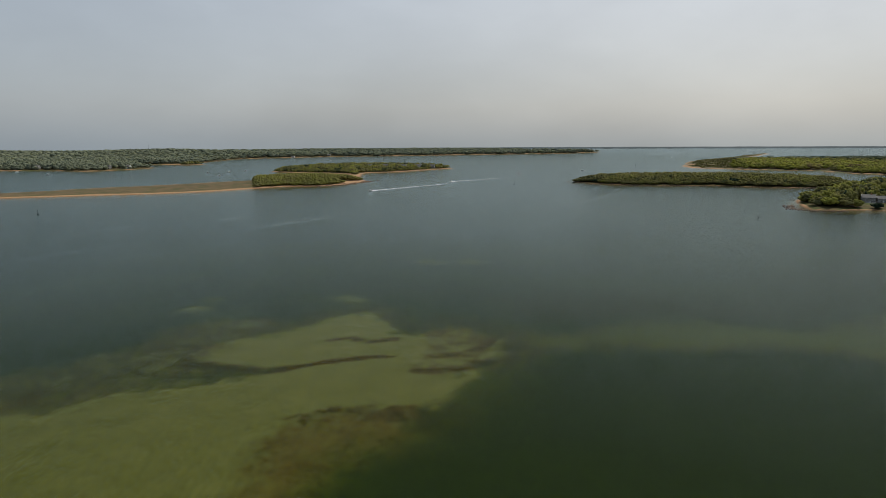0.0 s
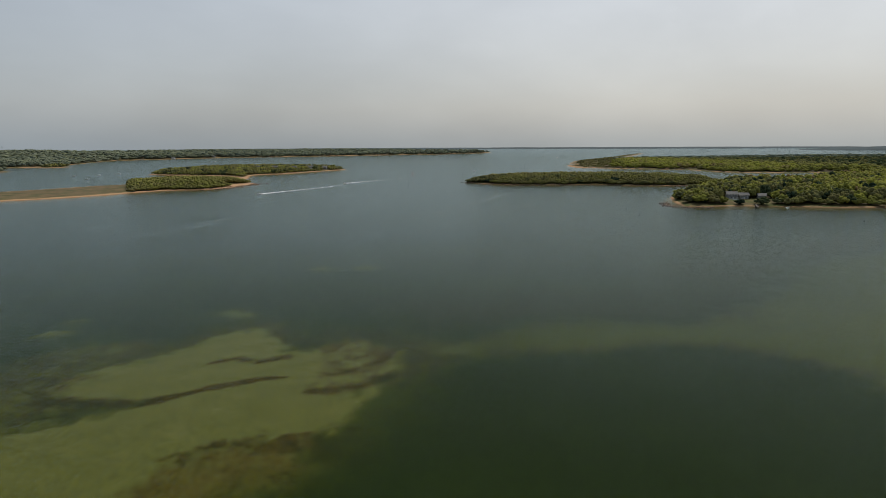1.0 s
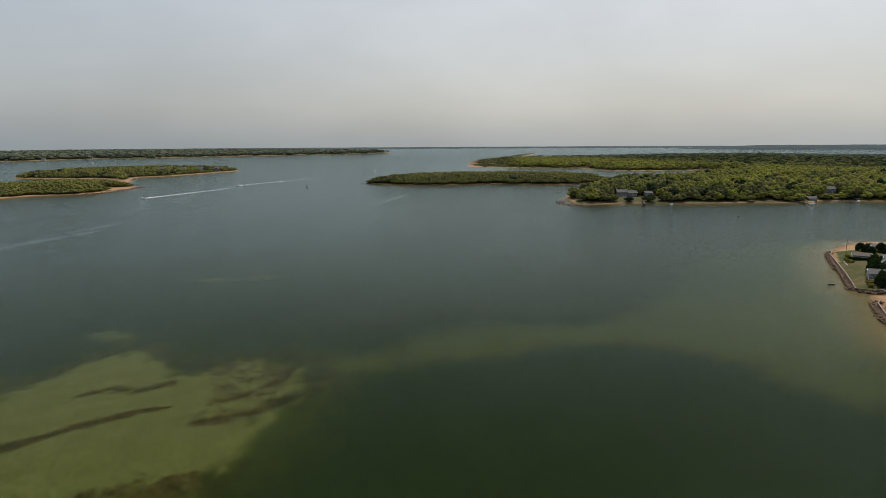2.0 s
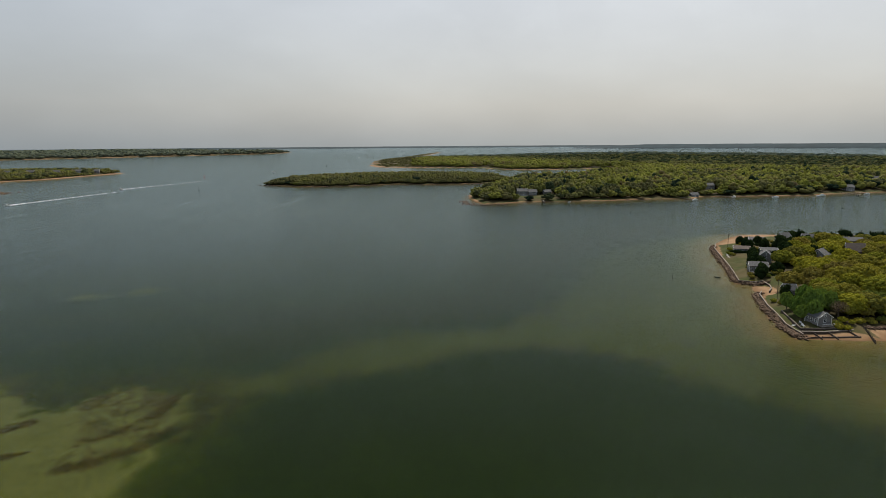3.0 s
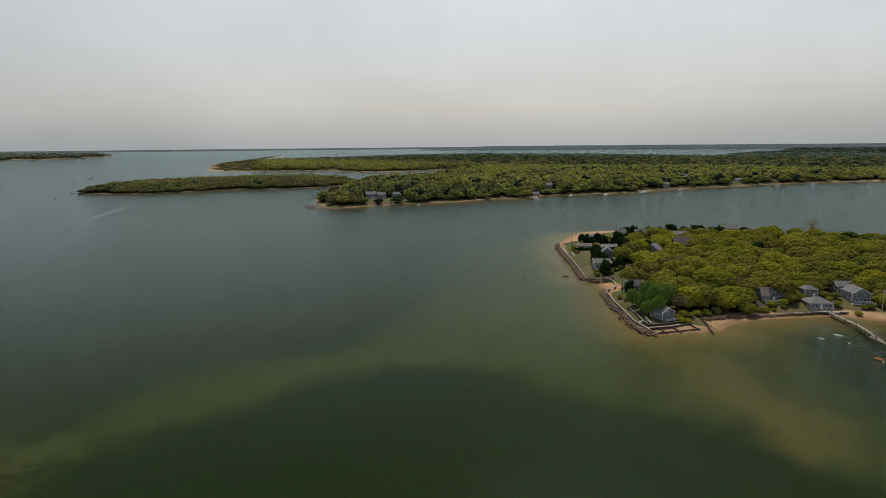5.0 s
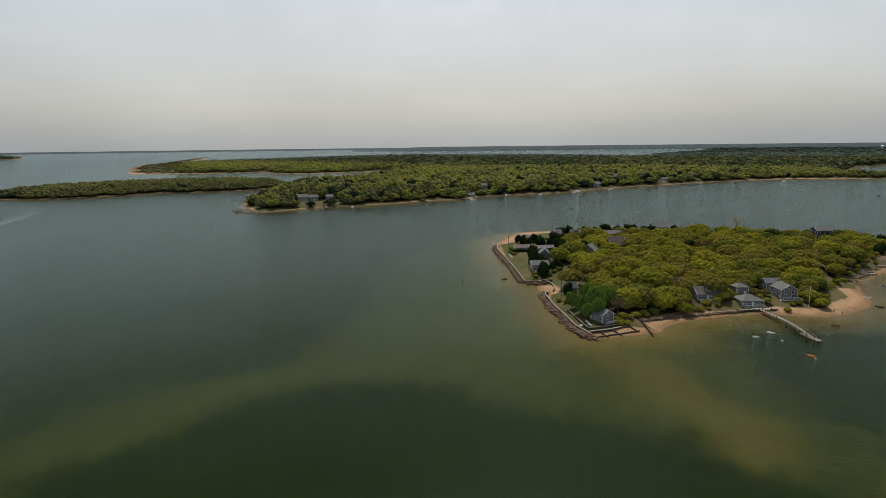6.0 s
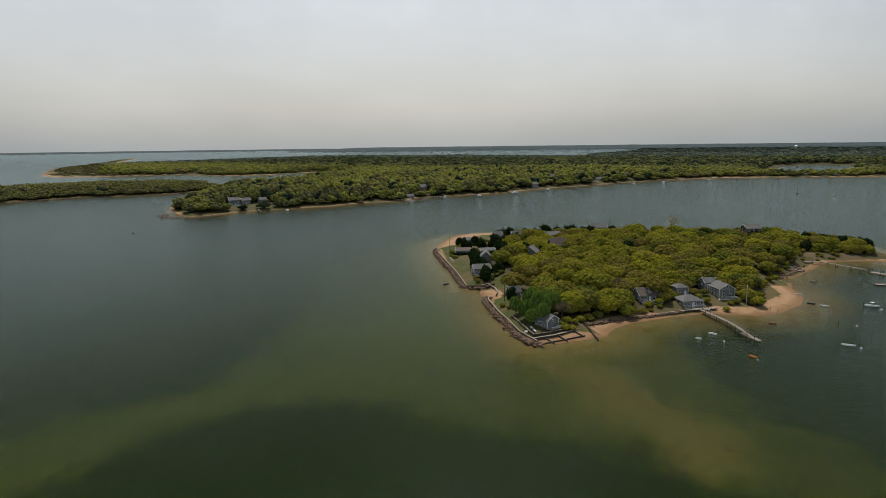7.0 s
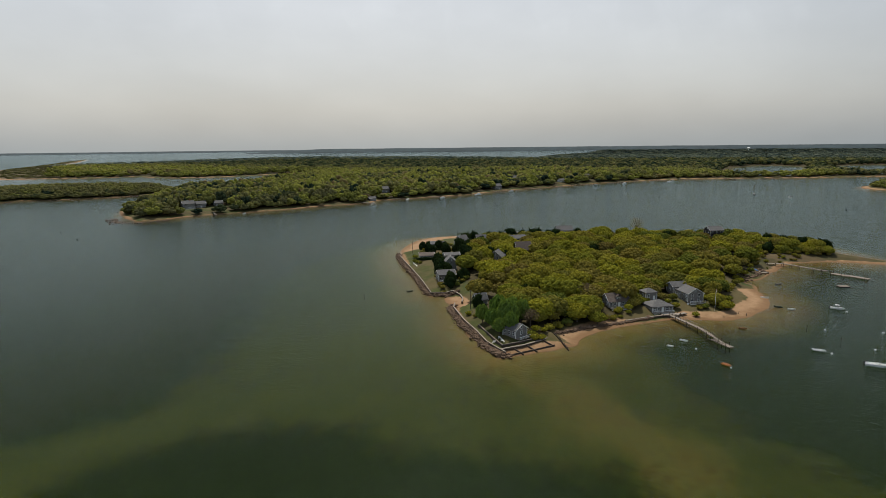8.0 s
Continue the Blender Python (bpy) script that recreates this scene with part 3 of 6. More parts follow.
    rust = step(inside_by(x, y, curve_round(RUST_FLAT)) + wob * 1.5, -9, 6)
    depth += (1.3 - depth) * rust * 0.8
    rust = np.maximum(0.72 * rust, 0.65 * step(inside_by(x, y, curve_round(BROWN_WEED)) + wob, -4, 5))
    rust = np.maximum(rust, 0.5 * fringe * (1 - step(y, 150, 180)))
    rust = np.maximum(rust, 0.42 * step(shelf, 0, 10) * step(x, 150, 178) * step(150 - y, 0, 40) * (0.75 + 0.35 * ruffle(x, y, 22, 16)))
    rust = np.maximum(rust * 0.9, 0.75 * near_shore * step(160 - y, 0, 50) * step(isle, -70, -20))
    rust = np.maximum(rust, 0.7 * step(isle, -26, -8))
    rust = np.maximum(rust, 0.4 * beyond)
    rim_in = np.minimum(np.minimum(x + 260, 640 - x), np.minimum(y + 20, 480 - y))
    depth += (8.95 - depth) * (1 - step(rim_in, 0, 60))
    v = np.stack([x, y, -depth * BED_RELIEF], -1)
    f = grid_faces(np.ones((len(ys), len(xs)), dtype=bool))
    return sheet("seabed_shoals", v, f, M_BED, fields={"weed": weed, "rust": rust})


tagged(sea_bed(), "pale sand bars and brown weed beds under shallow water", "sea bed", kind="structure")


# ---------------------------------------------------------------- land
class Land:
    """A piece of land as a height field over its outline; it dips under the water all round."""

    def __init__(self, name, label, outline, cell, top, rise, beach, holes=(), hills=(), marsh=None, wood=None, rough=0.6, ruffled=2.0, spread=30, drop=0.35, beach_slope=0.11):
        edge = curve_round(outline, 4)
        lo, hi = edge.min(0) - spread, edge.max(0) + spread
        self.x0, self.y0, self.cell = lo[0], lo[1], cell
        xs, ys = np.arange(lo[0], hi[0], cell), np.arange(lo[1], hi[1], cell)
        gx, gy = np.meshgrid(xs, ys)
        x, y = gx.ravel(), gy.ravel()
        sd = inside_by(x, y, edge)
        for h in holes:
            sd = np.minimum(sd, -inside_by(x, y, curve_round(h, 4)))
        sd = sd + ruffled * ruffle(x, y, 14 * max(1.0, cell / 3), 2)
        width = beach(x, y)
        foot = np.where(sd < 0, np.maximum(sd * drop, -9.5), np.minimum(sd * beach_slope, 1.1))
        z = foot + step(sd, width * 0.6, width + rise) * (top - 1.1)
        for hx, hy, high, wide in hills:
            z = z + high * np.exp(-((x - hx) ** 2 + (y - hy) ** 2) / (2 * wide ** 2)) * step(sd, width, width + max(30, rise * 2))
        z = z + rough * ruffle(x, y, 40, 5) * step(sd, width, width + 30) + rim(x, y)
        self.sd, self.z, self.shape = sd.reshape(gx.shape), z.reshape(gx.shape), gx.shape
        keep = self.sd > -spread * 0.8
        v = np.stack([x, y, z], -1)[keep.ravel()]
        fields = {"sand": step(sd - width, 4, -4), "wood": wood(x, y, sd) if wood else step(sd, width + 2, width + 14), "marsh": marsh(x, y, sd) if marsh else 0 * x}
        self.ob = tagged(sheet(name, v, grid_faces(keep), M_GROUND, fields={k: a[keep.ravel()] for k, a in fields.items()}), label, "land", kind="structure")

    def at(self, x, y, what=None):
        """The ground's height (or the distance from the shore) at points."""
        a = self.z if what is None else what
        i = np.clip((np.asarray(x, dtype=float) - self.x0) / self.cell, 0, self.shape[1] - 1.001)
        j = np.clip((np.asarray(y, dtype=float) - self.y0) / self.cell, 0, self.shape[0] - 1.001)
        i0, j0 = i.astype(int), j.astype(int)
        u, w = i - i0, j - j0
        return (a[j0, i0] * (1 - u) + a[j0, i0 + 1] * u) * (1 - w) + (a[j0 + 1, i0] * (1 - u) + a[j0 + 1, i0 + 1] * u) * w

    def shore(self, x, y):
        return self.at(x, y, self.sd)


PEN_HOUSES = [(478, 676), (494, 669), (512, 662), (683, 574), (752, 606), (872, 577), (1037, 530), (1098, 466), (1062, 545), (1180, 508), (922, 508), (1205, 455)]
NEAR_TREES = [(246, 160), (256, 178), (297, 202), (319, 224), (350, 248), (386, 252), (420, 262), (452, 235), (480, 195), (508, 155), (516, 124), (500, 104),
              (440, 98), (396, 98), (378, 104), (364, 106), (350, 102), (338, 106), (322, 122), (312, 128), (300, 132), (290, 138), (281, 143), (270, 148), (258, 153)]
NEAR_CLUMP = [(488, 120), (474, 98), (480, 80), (492, 60), (516, 60), (530, 90), (522, 120)]


def near_beach(x, y):
    w = np.full_like(x, 1.5)
    for cx, cy, r, wide in ((275, 140, 26, 9), (318, 94, 30, 9), (350, 88, 32, 10), (445, 84, 30, 4), (430, 322, 60, 20), (282, 206, 12, 10), (240, 146, 16, 7), (490, 20, 50, 5), (462, 100, 22, 3), (360, 290, 26, 4), (338, 268, 24, 2.5), (312, 243, 24, 2.5), (268, 194, 18, 2.5)):
        w = np.maximum(w, wide * (1 - step(np.hypot(x - cx, y - cy), r * 0.6, r)))
    return w


near = Land("ground_near_island", "low island ground with lawns, sand and leaf litter", NEAR_SOUTH + NEAR_NORTH, 2.0, 3.0, 14, near_beach, ruffled=0.5, spread=14, drop=0.11,
            hills=[(410, 180, 2.0, 50)], rough=0.25,
            wood=lambda x, y, sd: step(np.maximum(inside_by(x, y, curve_round(NEAR_TREES)), inside_by(x, y, NEAR_CLUMP)), -4, 4),
            marsh=lambda x, y, sd: step(x, 405, 425) * step(130 - y, 0, 15) * (1 - step(inside_by(x, y, NEAR_CLUMP), -3, 2)))



def free_lawn(x, y):
    """Lawns about the houses of the peninsula: 0 on a lawn, 1 away from it."""
    ok = np.ones_like(x)
    for hx, hy in PEN_HOUSES:
        d = math.hypot(HUB[0] - hx, HUB[1] - hy)
        ux, uy = (HUB[0] - hx) / d, (HUB[1] - hy) / d
        s = np.clip((x - hx) * ux + (y - hy) * uy, 0, 22)
        ok = np.minimum(ok, step(np.hypot(x - hx - ux * s, y - hy - uy * s), 6, 11))
    return ok


mid = Land("ground_wooded_islet", "wooded island with a narrow stony shore", MID_ISLAND, 6.0, 4.0, 30, lambda x, y: 3 + 3 * step(ruffle(x, y, 90, 1), 0, 1),
           hills=[(500, 1090, 2.5, 90)])
pen = Land("ground_peninsula", "wooded peninsula with a sandy shore and lawns", PENINSULA, 5.0, 4.5, 30,
           lambda x, y: 2.5 + 3.5 * step(ruffle(x, y, 120, 3), -0.5, 1) + 16 * step(70 - np.hypot(x - 690, y - 1000), 0, 20), hills=[(800, 740, 1.5, 120), (1150, 720, 4, 170)],
           wood=lambda x, y, sd: step(sd, 7, 14) * free_lawn(x, y))
main = Land("ground_mainland", "low wooded mainland with long beaches", MAINLAND, 16.0, 3.5, 50,
            lambda x, y: 9 + 12 * step(160 - np.hypot(x - 780, y - 1850), 0, 130) + 4 * ruffle(x, y, 300, 6) - 6 * step(y, 2500, 2700) - 16 * step(np.maximum(inside_by(x, y, POND_A), inside_by(x, y, POND_B)), -70, -50), holes=(POND_A, POND_B),
            hills=[(2050, 2050, 13, 300), (1250, 1080, 2, 120)], rough=1.0, spread=60, beach_slope=0.2,
            marsh=lambda x, y, sd: np.maximum(step(0.479 * y - x, -40, 20), step(y, 2620, 2680)) * step(sd, 6, 14))
west = Land("ground_far_west", "hilly wooded far shore", FAR_WEST, 22.0, 6.0, 60, lambda x, y: 8 + 8 * step(ruffle(x, y, 200, 7), 0.2, 0.8),
            hills=[(-2100, 3000, 20, 400), (-1450, 3350, 30, 300), (-2500, 2900, 14, 250), (-900, 4200, 4, 350), (-1500, 2300, 4, 300), (-2900, 2600, 6, 450)], rough=2.0, spread=60)
spit = Land("ground_sand_spit", "long low sand spit with brown marsh grass", SAND_SPIT, 5.0, 2.0, 16, lambda x, y: 13 + 2 * ruffle(x, y, 80, 8) + 26 * step(58 - np.hypot(x + 162, y - 1165), 0, 25), beach_slope=0.2,
            hills=[(-245, 1140, 6, 55), (-320, 1150, 3, 55)], wood=lambda x, y, sd: 0 * x, marsh=lambda x, y, sd: step(sd, 12, 17) * (1 - step(x + 0.314 * y, -8, 6)), rough=0.3)
point = Land("ground_house_point", "wooded point with houses and a small beach", HOUSE_POINT, 7.0, 4.0, 30, lambda x, y: 12 + 5 * ruffle(x, y, 90, 2), beach_slope=0.2, hills=[(-250, 1750, 5, 110), (-120, 1780, 2, 80)])
bluff = Land("ground_bluff", "small sandy bluff with shrubs", BLUFF, 6.0, 5.0, 20, lambda x, y: 10 + 0 * x, hills=[(1290, -80, 8, 60)])
islet = Land("ground_islet", "tiny wooded islet with sandy edge", ISLET, 6.0, 3.0, 20, lambda x, y: 8 + 0 * x, spread=20)


# ---------------------------------------------------------------- woods
def ico(level=0):
    bm = bmesh.new()
    bmesh.ops.create_icosphere(bm, subdivisions=level + 1, radius=1.0)
    v = np.array([p.co[:] for p in bm.verts])
    f = np.array([[p.index for p in q.verts] for q in bm.faces])
    bm.free()
    return v, f


ICO0, ICO1 = ico(0), ico(1)


def crown_shape(seed, lumps, leaves, leaf, detail=0, cone=0.0, flat=0.5):
    """A crown one unit wide and high: lumps over a dome, and loose leaf clumps that break its outline."""
    rng = np.random.RandomState(seed)
    bv, bf = (ICO0, ICO1)[detail]
    vs, fs, n = [], [], 0
    spots = []
    for i in range(lumps):
        a, h = rng.rand() * 6.283, rng.rand()
        reach = (1 - cone * h) * math.sqrt(max(0.02, 1 - (h * (1 - cone)) ** 2)) * (0.45 + 0.3 * rng.rand())
        r = (0.30 + 0.22 * rng.rand()) * (1 - 0.55 * cone * h) * (1.0 if lumps > 6 else 1.45)
        c = np.array([math.cos(a) * reach, math.sin(a) * reach, 0.18 + 0.62 * h])
        if i == 0:
            c = np.array([0, 0, 0.5])
            r = 0.52 if lumps < 9 else 0.6
        w = bv * (1 + 0.28 * (rng.rand(len(bv), 1) - 0.5)) * r * np.array([1, 1, flat + 0.25])
        vs.append(w + c)
        fs.append(bf + n)
        n += len(bv)
        spots.append((c, r))
    for i in range(leaves):
        c, r = spots[rng.randint(len(spots))]
        d = rng.randn(3)
        d[2] = abs(d[2]) * 0.9 - 0.15
        d /= np.linalg.norm(d)
        p = c + d * r * np.array([1, 1, flat + 0.25]) * (0.95 + 0.25 * rng.rand())
        t = np.cross(d, rng.randn(3))
        t /= np.linalg.norm(t)
        u = np.cross(d, t) + d * (0.6 * rng.randn())
        s = leaf * (0.6 + 0.8 * rng.rand())
        vs.append(np.array([p - t * s, p + t * s, p + u * s * 1.3, p - u * s * 0.8]))
        fs.append(np.array([[n, n + 1, n + 2], [n, n + 3, n + 1]]))
        n += 4
    return np.concatenate(vs), np.concatenate(fs)


def leaf_clumps(rng, spots, count, leaf, start):
    """Loose leaf clumps that lie over lumps of a crown and break its outline; spots are centres and half widths."""
    pick = rng.randint(len(spots), size=count)
    c, r = np.array([q[0] for q in spots])[pick], np.array([q[1] for q in spots])[pick]
    d = rng.randn(count, 3)
    d[:, 2] = np.abs(d[:, 2]) * 0.9 - 0.2
    d /= np.linalg.norm(d, axis=1)[:, None]
    p = c + d * r * (0.97 + 0.22 * rng.rand(count, 1))
    t = np.cross(d, rng.randn(count, 3))
    t /= np.linalg.norm(t, axis=1)[:, None]
    u = np.cross(d, t) + d * (0.45 * rng.randn(count, 1))
    k = leaf * (0.6 + 0.8 * rng.rand(count, 1))
    v = np.stack([p - t * k, p + t * k, p + u * k * 1.3, p - u * k * 0.8], 1).reshape(-1, 3)
    q = start + 4 * np.arange(count)[:, None, None]
    return v, (np.array([[[0, 1, 2], [0, 3, 1]]]) + q).reshape(-1, 3)


def crown_dome(seed, lumps, leaves, leaf, bough=0.118, low=-0.35, high=0.38, core=1):
    """A broad rounded crown, one unit in radius and height: an uneven core set evenly with boughs of leaves over its top and sides."""
    rng = np.random.RandomState(seed)
    cv, cf = (ICO0, ICO1)[core]
    bv, bf = ICO0
    r0, mid_z = np.array([0.82, 0.82, high]), np.array([0, 0, 0.5])
    skew = 1 + 0.22 * (rng.rand(3) - 0.5)
    vs, fs = [cv * (1 + (0.1 if core else 0.4) * (rng.rand(len(cv), 1) - 0.5)) * r0 * skew * 0.95 + mid_z], [cf]
    n = len(cv)
    spots = []
    for i in range(lumps):
        u = 0.98 - (0.98 - low) * (i + 0.5 * rng.rand()) / lumps
        a = i * 2.39996 + 0.7 * rng.rand()
        w = math.sqrt(1 - u * u)
        c = np.array([math.cos(a) * w, math.sin(a) * w, u]) * r0 * skew * (0.88 + 0.2 * rng.rand()) + mid_z
        r = bough * (0.75 + 0.6 * rng.rand()) * np.array([1, 1, 0.7])
        vs.append(bv * (1 + (0.25 if core else 0.5) * (rng.rand(len(bv), 1) - 0.5)) * r + c)
        fs.append(bf + n)
        n += len(bv)
        spots.append((c, r))
    lv, lf = leaf_clumps(rng, spots, leaves, leaf, n)
    return np.concatenate(vs + [lv]), np.concatenate(fs + [lf])


def woods(name, label, land, spots, radius, height, tint, shapes, material):
    """Many far trees as one thing: crowns of the given shapes on the ground of a land."""
    x, y = spots[:, 0], spots[:, 1]
    z = land.at(x, y)
    rng = np.random.RandomState(len(x))
    vs, fs, ts, n = [], [], [], 0
    pick, turn = rng.randint(len(shapes), size=len(x)), rng.rand(len(x)) * 6.283
    for k, (sv, sf) in enumerate(shapes):
        ids = np.nonzero(pick == k)[0]
        if not len(ids):
            continue
        c, s = np.cos(turn[ids])[:, None], np.sin(turn[ids])[:, None]
        wx = (sv[None, :, 0] * c - sv[None, :, 1] * s) * radius[ids][:, None] + x[ids][:, None]
        wy = (sv[None, :, 0] * s + sv[None, :, 1] * c) * radius[ids][:, None] + y[ids][:, None]
        wz = sv[None, :, 2] * height[ids][:, None] + z[ids][:, None] + 0.06 * height[ids][:, None]
        vs.append(np.stack([wx, wy, wz], -1).reshape(-1, 3))
        fs.append((sf[None] + (np.arange(len(ids)) * len(sv))[:, None, None] + n).reshape(-1, 3))
        ts.append(np.repeat(tint[ids], len(sv)))
        n += len(ids) * len(sv)
    return tagged(sheet(name, np.concatenate(vs), np.concatenate(fs), material, smooth=True, fields={"tint": np.concatenate(ts)}), label, "woods", kind="stuff")


def scatter(land, gap, test, seed, near_r=0.0, far_r=1e9):
    """Uneven spots on a land, about gap apart, within a ring round the hub, where test(x, y, shore) holds."""
    rng = np.random.RandomState(seed)
    nx, ny = int(land.shape[1] * land.cell / gap), int(land.shape[0] * land.cell / gap)
    gx, gy = np.meshgrid(np.arange(nx), np.arange(ny))
    x = land.x0 + (gx.ravel() + 0.5 * (gy.ravel() % 2) + 0.8 * rng.rand(nx * ny)) * gap
    y = land.y0 + (gy.ravel() + 0.8 * rng.rand(nx * ny)) * gap
    r = np.hypot(x - HUB[0], y - HUB[1])
    a = np.degrees(np.arctan2(x - HUB[0], y - HUB[1]))
    ok = (r >= near_r) & (r < far_r) & (a > -42) & (a < 99) & (land.shore(x, y) > 3)
    x, y = x[ok], y[ok]
    ok = test(x, y, land.shore(x, y))
    return np.stack([x[ok], y[ok]], -1)


SHAPES_A = [crown_dome(s, 8, 24, 0.075, 0.34, -0.3, 0.46, 0) for s in range(9)]
SHAPES_B = [crown_dome(s + 20, 4, 12, 0.1, 0.44, -0.1, 0.46, 0) for s in range(7)]
SHAPES_C = [crown_dome(s + 40, 1, 4, 0.15, 0.55, 0.4, 0.46, 0) for s in range(6)]


def plant(name, label, land, gap, test, seed, tint, shapes, tall=(8, 12), near_r=0.0, far_r=1e9, wide=0.68, material=None):
    p = scatter(land, gap, test, seed, near_r, far_r)
    rng = np.random.RandomState(seed + 5)
    r = gap * wide * (0.75 + 0.55 * rng.rand(len(p)))
    h = tall[0] + (tall[1] - tall[0]) * rng.rand(len(p)) ** 1.3
    sd = land.shore(p[:, 0], p[:, 1])
    h = h * (0.55 + 0.45 * step(sd, 5, 40))
    t = np.clip(tint(p[:, 0], p[:, 1], rng), 0, 1)
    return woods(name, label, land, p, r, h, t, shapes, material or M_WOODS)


def clear_of(spots, reach, lawn):
    """A test that keeps trees off houses and off the lawns that run from them down to the water."""
    def test(x, y):
        ok = np.ones(x.shape, dtype=bool)
        for (hx, hy) in spots:
            d = math.hypot(HUB[0] - hx, HUB[1] - hy)
            ux, uy = (HUB[0] - hx) / d, (HUB[1] - hy) / d
            s = np.clip((x - hx) * ux + (y - hy) * uy, 0, lawn)
            ok &= np.hypot(x - hx - ux * s, y - hy - uy * s) > reach
        return ok
    return test


POINT_HOUSES = [(-375, 1790), (-318, 1830), (-205, 1700), (-160, 1705), (-112, 1730), (-70, 1780), (-30, 1812)]
free_pen, free_point = clear_of(PEN_HOUSES, 10, 27), clear_of(POINT_HOUSES, 9, 25)
plant("woods_mid_island", "dense olive-green oak woods covering the island", mid, 8.0, lambda x, y, sd: sd > 6 + 3 * ruffle(x, y, 40, 2), 1,
      lambda x, y, g: 0.45 + 0.06 * g.randn(len(x)) + 0.05 * ruffle(x, y, 90, 6) - 0.12 * (np.hypot(x - 262, y - 1140) < 40) - 0.4 * (np.hypot(x - 497, y - 1035) < 8) - 0.2 * (g.rand(len(x)) < 0.04), SHAPES_A, (7.5, 10.5), 0, 1e9, 0.85)
def pen_test(x, y, sd):
    """Woods back from the shore and off the lawns, with a tan clearing behind the beach."""
    back = 9 + 4 * ruffle(x, y, 60, 4) + 2 * step(x, 640, 760) + 4 * step(75 - np.hypot(x - 392, y - 648), 0, 45)
    return (sd > back) & free_pen(x, y) & ~(np.hypot((x - 640) * 0.5, y - 640) < 22)


def pen_tint(x, y, g):
    return 0.66 + 0.16 * g.randn(len(x)) + 0.12 * ruffle(x, y, 120, 3) - 0.5 * (g.rand(len(x)) < 0.12) - 0.15 * (x < 640)


plant("woods_peninsula", "mixed spring woods of green oaks and dark pines", pen, 9.6, pen_test, 2, pen_tint, SHAPES_A, (8.5, 14), 0, 880)
plant("woods_peninsula_back", "bright spring oak woods behind the docks", pen, 12.6, pen_test, 14, pen_tint, SHAPES_B, (8.5, 13.5), 880, 1e9, 0.66)


def main_tint(x, y, g):
    r = np.hypot(x, y)
    pine = step(r + 160 * ruffle(x, y, 260, 9), 1400, 1800) * step(x, 1150, 1500)
    return 0.74 + 0.12 * g.randn(len(x)) + 0.1 * ruffle(x, y, 150, 3) - pine * (0.5 + 0.08 * g.randn(len(x)))


def main_test(x, y, sd):
    return (sd > 22 + 10 * ruffle(x, y, 120, 4)) & (x - 0.479 * y + 25 * ruffle(x, y, 60, 3) > 15) & (y < 2650) & (inside_by(x, y, PENINSULA) < 0)


plant("woods_mainland_front", "bright spring woods along the mainland shore", main, 11.5, main_test, 3, main_tint, SHAPES_B, (7, 10.5), 0, 1750)
plant("woods_mainland_middle", "mixed dark pine and green oak woods", main, 17.5, main_test, 4, main_tint, SHAPES_C, (8.5, 12.5), 1750, 2600)
plant("woods_mainland_back", "dark far pine woods on low hills", main, 27.0, main_test, 5, main_tint, SHAPES_C, (7, 11), 2600, 3500, 0.75, M_WOODS_HAZED)
plant("woods_mainland_far_edge", "low dark woods towards the far bay", main, 35.0, main_test, 15, main_tint, SHAPES_C, (3, 5), 3500, 4450, 0.85, M_WOODS_HAZED)
plant("scrub_mainland_spit", "low brown-green scrub on the far sand spit", main, 15.0, lambda x, y, sd: (sd > 24) & ((x - 0.479 * y < 20) | (y > 2640)) & (ruffle(x, y, 90, 7) > -0.2), 11,
      lambda x, y, g: 0.44 + 0.05 * g.randn(len(x)), SHAPES_C, (0.5, 1.8), 0, 4800, 0.7)
def west_tint(x, y, g):
    return 0.5 + 0.1 * g.randn(len(x)) + 0.2 * ruffle(x, y, 240, 5)


def west_test(x, y, sd):
    return (sd > 20 + 12 * ruffle(x, y, 150, 4)) & (ruffle(x, y, 170, 8) < 0.95)


plant("woods_far_west", "dark green far woods along the shore with clearings", west, 13.5, west_test, 6, west_tint, SHAPES_C, (7, 13), 0, 2750, 0.7, M_WOODS_HAZED)
plant("woods_far_west_hills", "dark green far woods on hills", west, 27.0, west_test, 12, west_tint, SHAPES_C, (9, 14), 2750, 4800, 0.75, M_WOODS_HAZED)
plant("woods_spit_knoll", "olive oak woods on the knoll of the spit", spit, 7.5, lambda x, y, sd: (sd > 11) & (x > -0.308 * y) & (np.hypot(x + 160, y - 1160) > 46), 7,
      lambda x, y, g: 0.54 + 0.07 * g.randn(len(x)), SHAPES_A, (6.5, 9), 0, 1e9, 0.88)
plant("woods_house_point", "dark mixed woods round the houses of the point", point, 9.5, lambda x, y, sd: (sd > 12 + 4 * ruffle(x, y, 60, 4)) & free_point(x, y), 8,
      lambda x, y, g: 0.44 + 0.18 * g.randn(len(x)), SHAPES_B, (6, 9.5))
plant("woods_bluff", "shrubby green woods on the bluff", bluff, 7.0, lambda x, y, sd: sd > 14, 9, lambda x, y, g: 0.5 + 0.15 * g.randn(len(x)), SHAPES_B, (5, 8))
plant("woods_islet", "dark green trees on the islet", islet, 10.0, lambda x, y, sd: sd > 12, 10, lambda x, y, g: 0.4 + 0.15 * g.randn(len(x)), SHAPES_C, (7, 10))


